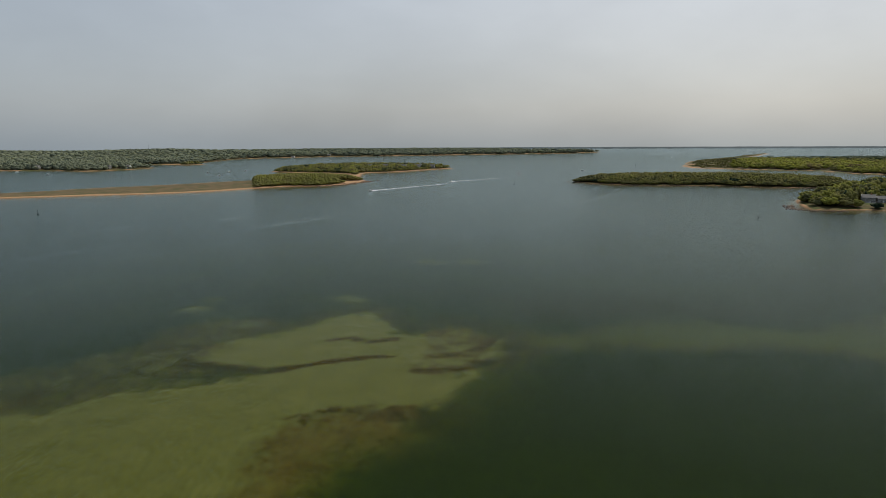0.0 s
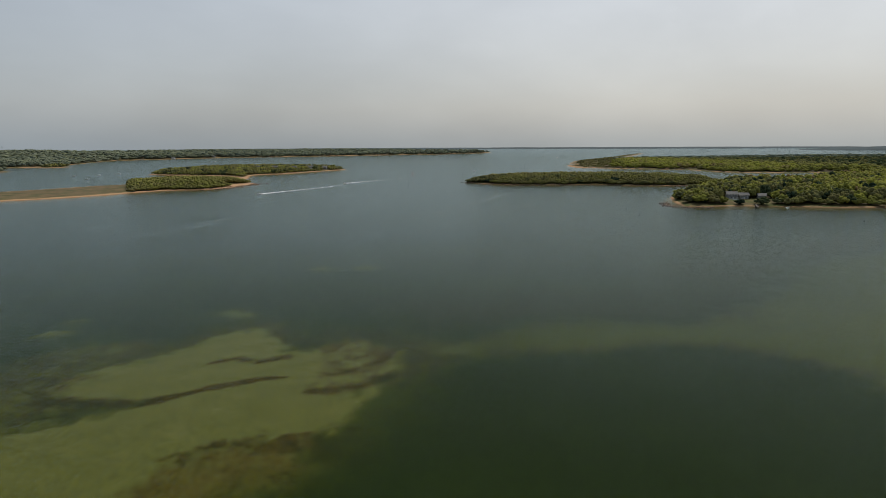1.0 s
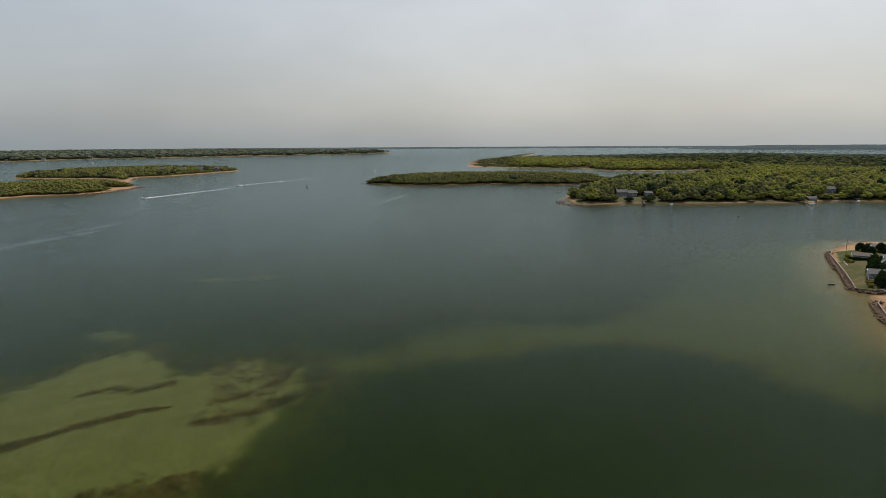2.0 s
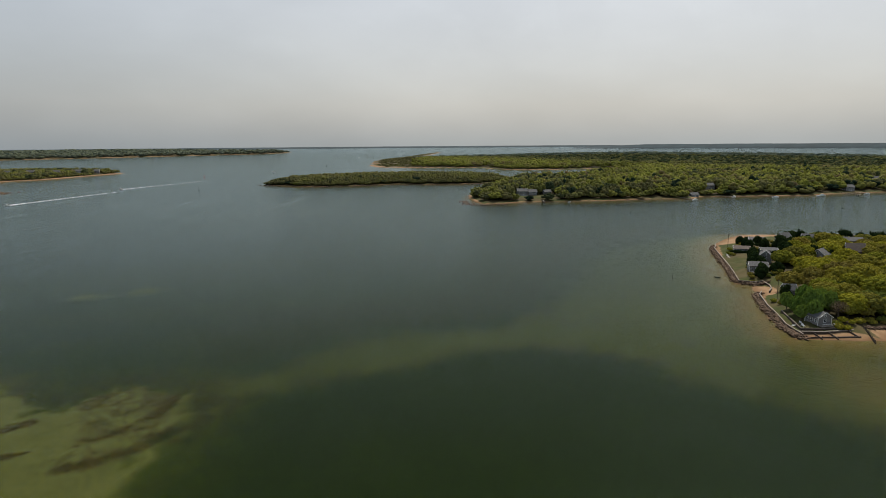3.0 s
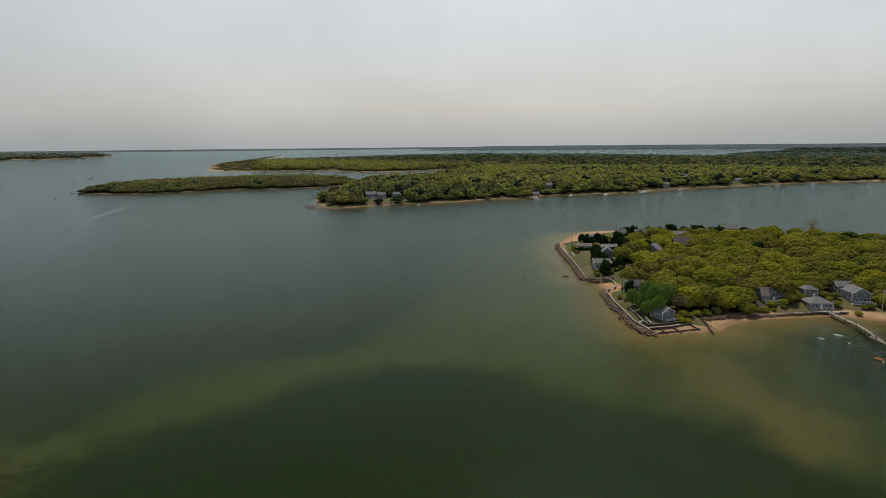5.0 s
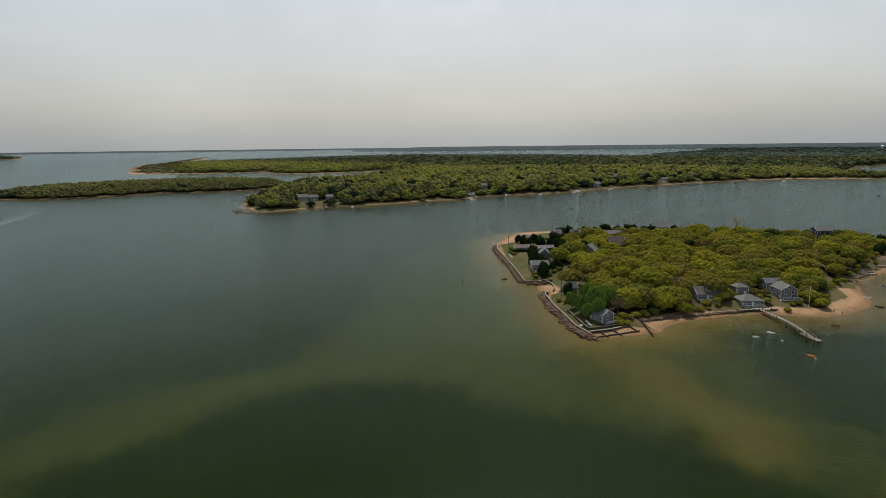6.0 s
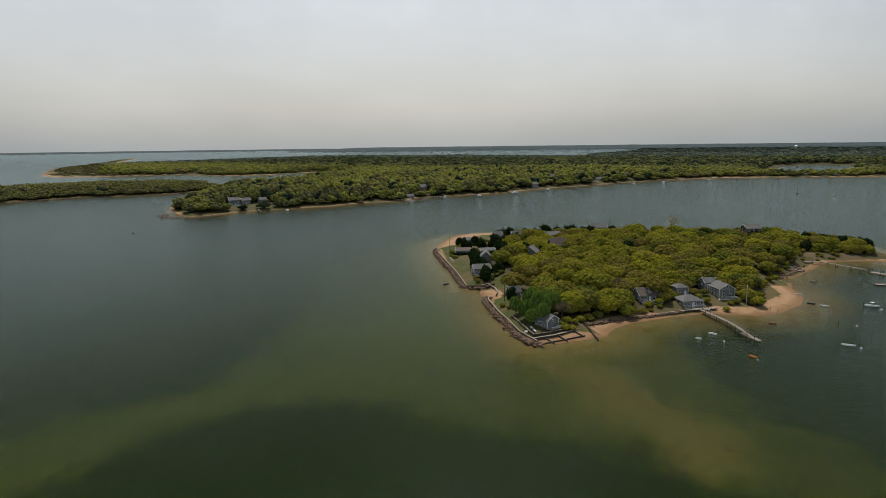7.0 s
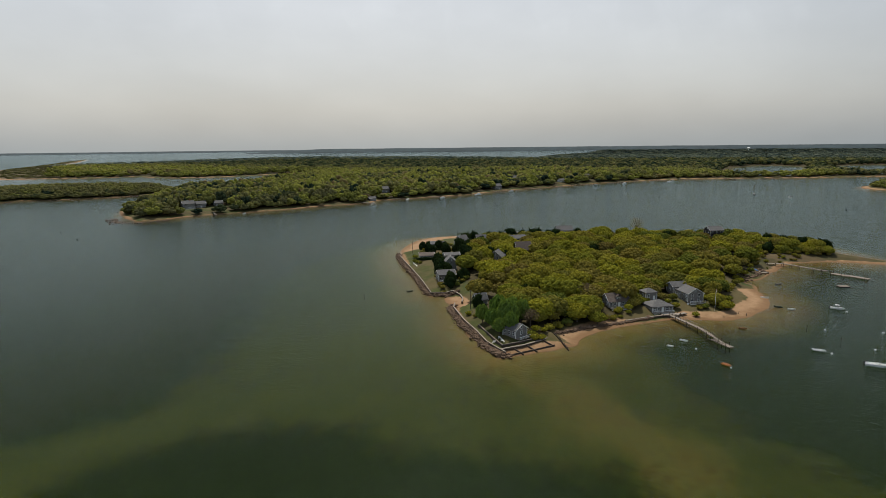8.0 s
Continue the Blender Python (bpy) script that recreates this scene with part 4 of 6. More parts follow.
def far_shore(name, label, a0, a1, r, high, low, seed):
    """A distant wooded shore on the rim: a long low ridge with an uneven top."""
    n = int((a1 - a0) / 0.05)
    a = np.radians(np.linspace(a0, a1, n))
    x, y = HUB[0] + r * np.sin(a), HUB[1] + r * np.cos(a)
    u = np.linspace(0, 1, n)
    taper = step(u, 0, 0.12) * (1 - step(u, 0.94, 1))
    rng = np.random.RandomState(seed)
    top = taper * (low + (high - low) * (0.5 + 0.5 * ruffle(a * 2000, 0 * a, 160, seed)) + 1.1 * rng.rand(n))
    rows = []
    for k, (back, up) in enumerate(((0, -2), (10, 0.08), (60, 0.5), (120, 0.9), (170, 1.0))):
        q = r + back
        px, py = HUB[0] + q * np.sin(a), HUB[1] + q * np.cos(a)
        rows.append(np.stack([px, py, rim(px, py) + (top * up if up > 0 else up)], -1))
    v = np.concatenate(rows)
    f = grid_faces(np.ones((len(rows), n), dtype=bool))
    return tagged(sheet(name, v, f, M_FAR, fields={"tint": np.tile(rng.rand(n), len(rows))}), label, "far shore", kind="structure")


# distance haze put into the woods' colour as a blue cast
M_FAR = plain("far_woods", (0.022, 0.037, 0.042), 1.0, 0.3, 60)
far_shore("backdrop_far_shore", "low distant wooded shore across the bay", 40, 104, 4480, 20.5, 18.5, 1)
far_shore("backdrop_horizon_land", "thin blue line of land on the horizon", -16, 46, 4690, 3.5, 1.5, 2)

# ---------------------------------------------------------------- trees of the near island
def crown_part(name, seed, lumps, leaves, leaf, material, parent, wide, high, base, cone=0.0, flat=0.5):
    v, f = crown_dome(seed, lumps, leaves, leaf) if flat > 0.9 else crown_shape(seed, lumps, leaves, leaf, 1, cone, flat)
    v = v * np.array([wide, wide, high]) + np.array([0, 0, base])
    return sheet(name, v, f, material, parent, smooth=True)


def tree(name, label, seed, lumps, leaves, leaf, material, wide, high, base, cone=0.0, flat=0.5, group="island trees"):
    """A tree at the origin: tapered trunk with limbs, and a crown of lumps and leaf clumps."""
    rng = random.Random(seed)
    top = new(name)
    top.empty_display_size = 0.5
    tagged(top, label, "tree", group)
    bm = bmesh.new()
    lean = (rng.uniform(-0.4, 0.4), rng.uniform(-0.4, 0.4))
    rod(bm, (0, 0, -0.6), (lean[0], lean[1], base + high * 0.35), 0.05 * wide + 0.08, 0.04 * wide, 7)
    if cone < 0.4:
        for i in range(5):
            a = i * 1.257 + rng.random()
            rod(bm, (lean[0] * 0.7, lean[1] * 0.7, base + high * 0.1), (math.cos(a) * wide * 0.55, math.sin(a) * wide * 0.55, base + high * rng.uniform(0.3, 0.6)), 0.03 * wide, 0.02, 5)
    else:
        rod(bm, (lean[0], lean[1], base + high * 0.35), (lean[0], lean[1], base + high * 0.9), 0.04 * wide, 0.02, 5)
    part("trunk", bm, M_BARK, top)
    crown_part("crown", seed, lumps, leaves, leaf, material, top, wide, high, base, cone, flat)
    return top


def at_ground(land, x, y, turn=0.0, scale=1.0, sink=0.0):
    z = float(land.at(x, y)) - sink
    return Matrix.LocRotScale((x, y, z), Euler((0, 0, radians(turn))), Vector((scale, scale, scale)))


HOUSE_SPOTS = [(244, 157), (278, 190), (359, 222), (393, 267), (400, 290), (358, 271), (356, 252), (335, 240), (312, 229), (414, 261), (427, 240), (385, 218),
               (463, 221), (302, 138), (310, 121), (319, 127), (329, 110), (336, 118), (503, 130)]


def near_house(x, y, hx, hy, reach):
    """Whether a spot lies on a house or on the open ground on its seaward side."""
    d = Vector((60 - hx, 60 - hy)).normalized()
    s = max(0.0, min(14.0 if hy > 200 or hx > 450 else 5.0, (x - hx) * d.x + (y - hy) * d.y))
    return math.hypot(x - hx - d.x * s, y - hy - d.y * s) < reach


def plant_island():
    oaks = [tree("oak_tree", "broad spring oak with yellow-green young leaves", 100 + i, 108, 1450, 0.034, M_OAK, 7.2 + 0.35 * (i % 3), 8.8 + 0.45 * (i % 4), 0.5, 0, 1.0) for i in range(9)]
    locust = [tree("locust_tree", "feathery tree with fresh light green leaves", 120 + i, 62, 2600, 0.055, M_FRESH, 4.5, 11.5, 0.0, 0, 1.0) for i in range(3)]
    cedar = [tree("cedar_tree", "dark evergreen cedar beside the houses", 130 + i, 16, 260, 0.11, M_PINE, 3.4, 5.8, 0.2, 0.3, 0.6) for i in range(3)]
    shrub = [tree("shrub", "rounded green shrub at the edge of a lawn", 140 + i, 16, 240, 0.1, M_OAK, 1.7, 2.3, -0.3, 0, 1.0, "island shrubs") for i in range(3)]
    for s in shrub:
        s["category"] = "shrub"
    rng = random.Random(4)
    edge, clump = curve_round(NEAR_TREES), np.array(NEAR_CLUMP, dtype=float)
    used = set()

    def put(kind, x, y, scale, sink=0.0):
        m = at_ground(near, x, y, rng.uniform(0, 360), scale, sink)
        if kind.name not in used:
            used.add(kind.name)
            kind.matrix_basis = m
        else:
            # the first one carries its own scale, so take it out again
            c = copy_thing(kind, m)
            c.matrix_basis = m

    spots = scatter(near, 10.6, lambda x, y, sd: (sd > 3) & (np.maximum(inside_by(x, y, edge), inside_by(x, y, clump)) > 0), 31)
    for x, y in spots:
        if math.hypot(x - 254, y - 167) < 11:
            continue
        kind = oaks[rng.randrange(len(oaks))]
        size = rng.uniform(0.66, 1.06) * (0.9 if x > 470 else 1.0)
        rimward = float(near.shore(x, y))
        if rimward < 14:
            size *= 0.75
        if any(near_house(x, y, a, b, 2.4 + 3.8 * size) for a, b in HOUSE_SPOTS):
            continue
        if rng.random() < 0.045:
            kind, size = cedar[rng.randrange(3)], rng.uniform(0.9, 1.3)
        put(kind, x, y, size)
    for x, y, s in ((268, 153, 0.6), (275, 150, 0.65), (283, 148, 0.7), (288, 149, 0.75), (262, 156, 0.6), (283, 143, 0.85), (280, 138, 0.6), (276, 145, 0.8), (278, 151, 0.9), (304, 130, 0.5), (312, 139, 0.6), (326, 128, 0.65), (331, 131, 0.75), (341, 124, 0.8), (342, 118, 0.7), (313, 146, 0.8), (306, 143, 0.7), (288, 147, 0.7), (329, 101, 0.62), (326, 96, 0.45), (345, 107, 0.8), (350, 102, 0.7), (344, 113, 0.8), (356, 104, 0.7), (310, 131, 0.5), (309, 136, 0.6), (300, 149, 0.8), (311, 143, 0.7), (340, 112, 0.6), (345, 110, 0.6), (337, 104, 0.5),
                    (313, 131, 0.42), (310, 134, 0.5), (317, 136, 0.75), (325, 133, 0.7), (328, 127, 0.5), (334, 129, 0.8), (343, 123, 0.75), (345, 116, 0.7), (312, 146, 0.75), (306, 148, 0.8), (296, 145, 0.6), (292, 142, 0.5), (320, 141, 0.8), (341, 105, 0.5), (335, 100, 0.42), (349, 111, 0.75), (322, 122, 0.36), (316, 115, 0.3), (324, 118, 0.34), (300, 131, 0.3), (308, 130, 0.36)):
        put(oaks[rng.randrange(len(oaks))], x, y, s * 0.92)
    for x, y, s in ((251, 164, 1.0), (257, 171, 0.95), (263, 168, 0.8), (246, 160, 0.75), (259, 162, 0.85), (266, 175, 0.75), (249, 169.5, 0.7), (255, 177, 0.7), (244, 164, 0.6)):
        put(locust[rng.randrange(3)], x, y, s)
    for x, y, s in ((335, 247, 0.95), (329, 243, 1.0), (326, 237, 0.9), (340, 252, 0.8), (305, 222, 0.95), (301, 219, 0.8), (318, 236, 0.7), (384, 262, 1.1), (402, 258, 1.0),
                    (378, 270, 0.8), (372, 276, 0.7), (397, 252, 0.9), (452, 238, 1.1), (456, 229, 0.9), (470, 214, 1.0), (349, 117, 1.0), (520, 92, 1.0), (515, 84, 1.1), (508, 100, 0.9),
                    (276, 191, 0.8), (266, 183, 0.7), (385, 257, 1.0), (378, 253, 0.9), (406, 271, 1.1), (411, 275, 0.9), (420, 271, 1.1), (425, 263, 1.0), (437, 251, 1.2), (441, 244, 1.1), (447, 238, 1.1), (372, 252, 0.9),
                    (366, 247, 1.0), (347, 243, 0.9), (343, 235, 0.8), (349, 258, 0.9), (392, 284, 0.7), (384, 292, 0.6), (376, 282, 0.7), (322, 240, 0.9), (319, 222, 0.9), (430, 256, 1.0), (455, 224, 1.1), (340, 228, 1.0), (362, 229, 1.1), (365, 222, 1.0)):
        put(cedar[rng.randrange(3)], x, y, s * (1.3 if x > 360 and y > 200 else 1.0))
    for x, y, s in ((350, 275, 1.0), (347, 271, 0.9), (345, 268, 0.9), (366, 268, 1.1), (369, 263, 1.1), (361, 262, 0.9), (372, 284, 1.0), (380, 288, 0.8), (300, 225, 1.1), (297, 222, 1.0),
                    (293, 219, 0.9), (303, 217, 1.0), (247, 151, 1.2), (249, 153, 1.0), (254, 150, 0.9), (265, 149, 1.2), (269, 146, 0.9), (290, 134, 0.8), (287, 136, 1.0), (336, 106, 1.5), (340, 103, 1.3), (322, 104, 1.1), (330, 97, 1.3), (356, 99, 1.0), (362, 99, 1.2), (369, 99, 1.1), (376, 98, 1.3), (297, 134, 1.0), (313, 128.5, 1.3), (311, 129, 1.5), (297, 130, 0.8), (316.5, 127.5, 1.0), (320, 106, 0.9), (333, 106, 1.0), (288, 134, 0.9), (292, 132, 0.7), (259, 150, 1.3), (264, 148, 1.1), (253, 153, 1.1), (270, 147, 1.4), (277, 146, 1.2), (295, 134, 1.2), (312, 131, 1.6), (284, 141, 1.1),
                    (328, 101, 1.5), (332, 99, 1.7), (337, 100, 1.6), (325, 98, 1.1), (341, 97, 1.2), (346, 104, 1.9), (352, 108, 1.9), (319, 119, 1.0), (249, 149, 1.0), (312, 106, 1.0),
                    (388, 97, 1.2), (395, 100, 1.1), (405, 97, 1.3), (415, 95, 1.2), (425, 96, 1.2), (476, 76, 1.0), (470, 84, 0.8), (458, 92, 1.1), (452, 95, 1.3), (446, 97, 1.4), (440, 96, 1.2), (464, 94, 1.2), (470, 92, 1.3), (478, 88, 1.2), (484, 74, 1.0), (486, 66, 1.1), (434, 94, 1.2), (265, 189, 0.9), (262, 184, 0.8), (318, 228, 0.9)):
        put(shrub[rng.randrange(3)], x, y, s)


    for k in range(34):
        u = rng.random()
        x, y = 504 - 8 * u + rng.uniform(-9, 13), 120 - 62 * u + rng.uniform(-5, 5)
        if float(near.shore(x, y)) > 3:
            put(oaks[rng.randrange(len(oaks))] if k % 9 else cedar[rng.randrange(3)], x, y, rng.uniform(0.42, 0.62) if k % 9 else 1.2)
    for k in range(26):
        u = (k + rng.random()) / 26
        x, y = 476 + 14 * u + rng.uniform(-1, 8), 99 - 42 * u
        if float(near.shore(x, y)) > 2:
            put(oaks[rng.randrange(len(oaks))], x, y, rng.uniform(0.36, 0.58), 0.5)
            put(shrub[rng.randrange(3)], x - rng.uniform(2, 4), y, rng.uniform(0.9, 1.5))
    for k in range(60):
        x, y = rng.uniform(430, 492), rng.uniform(72, 104)
        if float(near.shore(x, y)) > 4 and rng.random() < 0.55:
            put(shrub[rng.randrange(3)], x, y, rng.uniform(0.4, 1.0))
    for hx, hy in HOUSE_SPOTS[3:9]:
        d = Vector((60 - hx, 60 - hy)).normalized()
        for i in range(9):
            a = rng.uniform(0, 6.283)
            q = Vector((math.cos(a), math.sin(a)))
            if q.dot(d) > 0.8:
                continue
            x, y = hx + q.x * rng.uniform(6.5, 11), hy + q.y * rng.uniform(6.5, 11)
            if float(near.shore(x, y)) > 9 and all(math.hypot(x - a, y - b) > 5.5 for a, b in HOUSE_SPOTS):
                if i % 3:
                    put(shrub[rng.randrange(3)], x, y, rng.uniform(0.8, 1.5))
                else:
                    put(cedar[rng.randrange(3)], x, y, rng.uniform(0.45, 0.75))


plant_island()


def bare_tree(x, y, label, high, wide, seed, budding=False):
    """A tree with open, hardly leafed branches."""
    rng = random.Random(seed)
    top = thing("bare_tree", at_ground(near, x, y), label, "tree", "island trees")
    bm = bmesh.new()
    rod(bm, (0, 0, -0.5), (0, 0, high * 0.4), 0.28, 0.18, 7)
    tips = []
    for i in range(16):
        a, h = rng.uniform(0, 6.283), rng.uniform(0.55, 1.0)
        r = wide * math.sin(min(1.0, (1.15 - h) * 2.2)) * rng.uniform(0.5, 1.0)
        elbow = (math.cos(a) * r * 0.35, math.sin(a) * r * 0.35, high * (0.35 + h * 0.3))
        tip = (math.cos(a) * r, math.sin(a) * r, high * h)
        rod(bm, (0, 0, high * rng.uniform(0.25, 0.4)), elbow, 0.09, 0.05, 5)
        rod(bm, elbow, tip, 0.05, 0.02, 4)
        tips += [elbow, tip]
    part("trunk", bm, M_BARK, top)
    bm = bmesh.new()
    for i in range(240):
        e = Vector(tips[rng.randrange(len(tips) // 2) * 2]).lerp(Vector(tips[rng.randrange(len(tips) // 2) * 2 + 1]), rng.uniform(0.5, 1.0))
        q = e + Vector((rng.gauss(0, 0.8), rng.gauss(0, 0.8), rng.gauss(0.3, 0.6)))
        rod(bm, e, q, 0.025, 0.01, 3)
    part("twig", bm, M_TWIG, top, "thin brown twigs with a few buds")
    bm = bmesh.new()
    for i in range(2200):
        a, u, r = rng.uniform(0, 6.283), rng.uniform(-1, 1), rng.random() ** 0.4
        c = math.sqrt(1 - u * u) * r * wide
        p = Vector((math.cos(a) * c, math.sin(a) * c, high * 0.68 + u * r * high * 0.34))
        d1, d2 = Vector((rng.gauss(0, 1), rng.gauss(0, 1), rng.gauss(0, 1))).normalized() * 0.16, Vector((rng.gauss(0, 1), rng.gauss(0, 1), rng.gauss(0, 1))).normalized() * 0.16
        bm.faces.new([bm.verts.new(p + q) for q in (d1, d2, -d1)])
    part("bud", bm, M_BUD if budding else M_TWIG, top, "sparse young leaves")
    return top


M_BUD = plain("young_buds", (0.30, 0.24, 0.07), 0.95, 0.3, 0.5)
M_TWIG = plain("budding_twigs", (0.16, 0.115, 0.06), 0.95, 0.3, 0.5)
bare_tree(497, 178, "tall open-crowned tree just coming into leaf", 15.5, 5.5, 1, True)
bare_tree(257, 157, "small leafless grey-brown tree beside the cottage", 6.5, 3.6, 2)
bare_tree(300, 150, "leafless tree standing among green oaks", 9.0, 4.5, 3)


# ---------------------------------------------------------------- houses
def window(parent, x, y, z, w, h, face, shutters=False):
    """A framed window; face is the way it looks: 0 -y, 1 +x, 2 +y, 3 -x."""
    m = Matrix.Translation((x, y, z)) @ pose(0, 0, 0, 0, 0, 90 * face)
    bm = bmesh.new()
    t = 0.09
    for x0, z0, x1, z1 in ((-w / 2 - t, -h / 2 - t, -w / 2, h / 2 + t), (w / 2, -h / 2 - t, w / 2 + t, h / 2 + t), (-w / 2, h / 2, w / 2, h / 2 + t), (-w / 2, -h / 2 - t, w / 2, -h / 2), (-w / 2, -0.04, w / 2, 0.04)):
        box(bm, x0, -0.1, z0, x1, 0.06, z1, m)
    fr = part("window", bm, M_WHITE, parent)
    part("pane", boxed(-w / 2, -0.05, -h / 2, w / 2, 0.03, h / 2, m), M_GLASS, fr)


def house(x, y, turn, w, d, high, pitch, wall, roof, label, land=None, wins=3, storeys=1, hip=False, chimney=False, porch=0.0, dormer=False, far=False, deck=0.0, gable_win=True):
    """A wooden house: ridge along its own x, front on its -y side."""
    land = land or near
    cs, sn = math.cos(radians(turn)), math.sin(radians(turn))
    z = min(float(land.at(x + cs * i * w / 2 - sn * j * d / 2, y + sn * i * w / 2 + cs * j * d / 2)) for i in (-1, 1) for j in (-1, 1))
    top = thing("house", pose(x, y, z + 0.35, 0, 0, turn), label, "house", "houses of the shore")
    up = d / 2 * math.tan(radians(pitch))
    part("foundation", boxed(-w / 2 + 0.1, -d / 2 + 0.1, -1.6, w / 2 - 0.1, d / 2 - 0.1, 0.02), M_ROCK, top, "rough stone foundation")
    bm = bmesh.new()
    lift = 0 if hip else up - 0.12
    ring = [[bm.verts.new((sx * w / 2, sy, sz)) for sy, sz in ((-d / 2, 0), (d / 2, 0), (d / 2, high), (0, high + lift), (-d / 2, high))] for sx in (-1, 1)]
    bm.faces.new(ring[0])
    bm.faces.new(ring[1][::-1])
    for i in range(5):
        bm.faces.new((ring[0][i], ring[1][i], ring[1][(i + 1) % 5], ring[0][(i + 1) % 5]))
    bmesh.ops.recalc_face_normals(bm, faces=bm.faces)
    part("wall", bm, wall, top)
    o, t = 0.45, 0.16
    bm = bmesh.new()
    e = high - o * math.tan(radians(pitch))
    if hip:
        low = [bm.verts.new((sx * (w / 2 + o), sy * (d / 2 + o), e)) for sx, sy in ((-1, -1), (1, -1), (1, 1), (-1, 1))]
        lo2 = [bm.verts.new((v.co.x, v.co.y, e + t)) for v in low]
        rid = [bm.verts.new((sx * max(0.3, w / 2 - d / 2), 0, high + up + t)) for sx in (-1, 1)]
        bm.faces.new(low)
        for i in range(4):
            bm.faces.new((low[i], low[(i + 1) % 4], lo2[(i + 1) % 4], lo2[i]))
        for q in ((lo2[0], lo2[1], rid[1], rid[0]), (lo2[1], lo2[2], rid[1]), (lo2[2], lo2[3], rid[0], rid[1]), (lo2[3], lo2[0], rid[0])):
            bm.faces.new(q)
    else:
        line = ((-d / 2 - o, e), (0, high + up), (d / 2 + o, e), (d / 2 + o, e + t), (0, high + up + t), (-d / 2 - o, e + t))
        ends = [[bm.verts.new((sx * (w / 2 + o), yy, zz)) for yy, zz in line] for sx in (-1, 1)]
        for q in ends:
            bm.faces.new((q[0], q[1], q[4], q[5]))
            bm.faces.new((q[1], q[2], q[3], q[4]))
        for i in range(6):
            bm.faces.new((ends[0][i], ends[0][(i + 1) % 6], ends[1][(i + 1) % 6], ends[1][i]))
    bmesh.ops.recalc_face_normals(bm, faces=bm.faces)
    part("roof", bm, roof, top)
    if not hip:
        for sx in (-1, 1):
            bm = bmesh.new()
            line = ((-d / 2 - o, e - 0.12), (0, high + up - 0.12), (d / 2 + o, e - 0.12), (d / 2 + o, e + 0.12), (0, high + up + 0.12), (-d / 2 - o, e + 0.12))
            ends = [[bm.verts.new((sx * (w / 2 + o + k), yy, zz)) for yy, zz in line] for k in (0.003, 0.07)]
            for q in ends:
                bm.faces.new((q[0], q[1], q[4], q[5]))
                bm.faces.new((q[1], q[2], q[3], q[4]))
            for i in range(6):
                bm.faces.new((ends[0][i], ends[0][(i + 1) % 6], ends[1][(i + 1) % 6], ends[1][i]))
            bmesh.ops.recalc_face_normals(bm, faces=bm.faces)
            part("trim", bm, M_WHITE, top, "white gable trim")
    if not far:
        for sx in (-1, 1):
            for sy in (-1, 1):
                part("corner_board", boxed(sx * w / 2 - 0.09, sy * d / 2 - 0.09, 0.03, sx * w / 2 + 0.09, sy * d / 2 + 0.09, high - 0.05), M_WHITE, top)
    for s in range(storeys):
        zz = high * (s + 0.55) / storeys
        for i in range(wins):
            wx = -w / 2 + (i + 0.5) * w / wins
            if not (s == 0 and i == wins // 2 and wins > 1):
                window(top, wx, -d / 2, zz, 0.95, 1.25, 0)
            if not far:
                window(top, wx, d / 2, zz, 0.95, 1.25, 2)
        for i in range(2 if d > 6 else 1):
            wy = 0 if d <= 6 else (-0.22 + 0.44 * i) * d
            window(top, w / 2, wy, zz, 0.9, 1.25, 1)
            window(top, -w / 2, wy, zz, 0.9, 1.25, 3)
    if gable_win and not hip and up > 1.8:
        for sx, face in ((1, 1), (-1, 3)):
            window(top, sx * w / 2, 0, high + up * 0.36, 0.8, 1.0, face)
    if wins > 1:
        dx = -w / 2 + (wins // 2 + 0.5) * w / wins
        part("door", boxed(dx - 0.5, -d / 2 - 0.08, 0.02, dx + 0.5, -d / 2 + 0.05, 2.1), M_WHITE, top)
    if chimney:
        part("chimney", boxed(w * 0.2 - 0.4, -0.4, high + up * 0.4, w * 0.2 + 0.4, 0.4, high + up + 1.2), M_BRICK, top, "red brick chimney")
    if dormer:
        bm = bmesh.new()
        box(bm, -1.2, -d / 2 + 0.6, high, 1.2, 0, high + up * 0.62)
        dm = part("dormer", bm, wall, top)
        bm = bmesh.new()
        for s in (-1, 1):
            q = [bm.verts.new(v) for v in ((s * 1.5, -d / 2 + 0.3, high + up * 0.58), (0, -d / 2 + 0.3, high + up * 0.95), (0, 0.2, high + up * 0.95), (s * 1.5, 0.2, high + up * 0.58))]
            bm.faces.new(q)
        bmesh.ops.solidify(bm, geom=bm.faces[:], thickness=0.12)
        part("dormer_roof", bm, roof, dm)
        window(dm, 0, -d / 2 + 0.6, high + up * 0.36, 0.9, 0.9, 0)
    if porch:
        bm = bmesh.new()
        box(bm, -w / 2, -d / 2 - porch, high * 0.5 + 0.9, w / 2, -d / 2 + 0.02, high * 0.5 + 1.05)
        part("porch_roof", bm, roof, top)
        for i in range(5):
            px = -w / 2 + 0.1 + i * (w - 0.2) / 4
            part("post", boxed(px - 0.08, -d / 2 - porch + 0.05, 0, px + 0.08, -d / 2 - porch + 0.21, high * 0.5 + 0.9), M_WHITE, top)
    if deck or porch:
        q = deck or porch
        part("deck", boxed(-w / 2, -d / 2 - q, -0.15, w / 2, -d / 2 - 0.01, 0.0), M_TIMBER, top, "silvered timber deck")
        part("deck_skirt", boxed(-w / 2 + 0.05, -d / 2 - q + 0.06, -1.3, w / 2 - 0.05, -d / 2 - q + 0.12, -0.16), M_WHITE, top)
        bm = bmesh.new()
        box(bm, -w / 2, -d / 2 - q, 0.85, w / 2, -d / 2 - q + 0.08, 0.95)
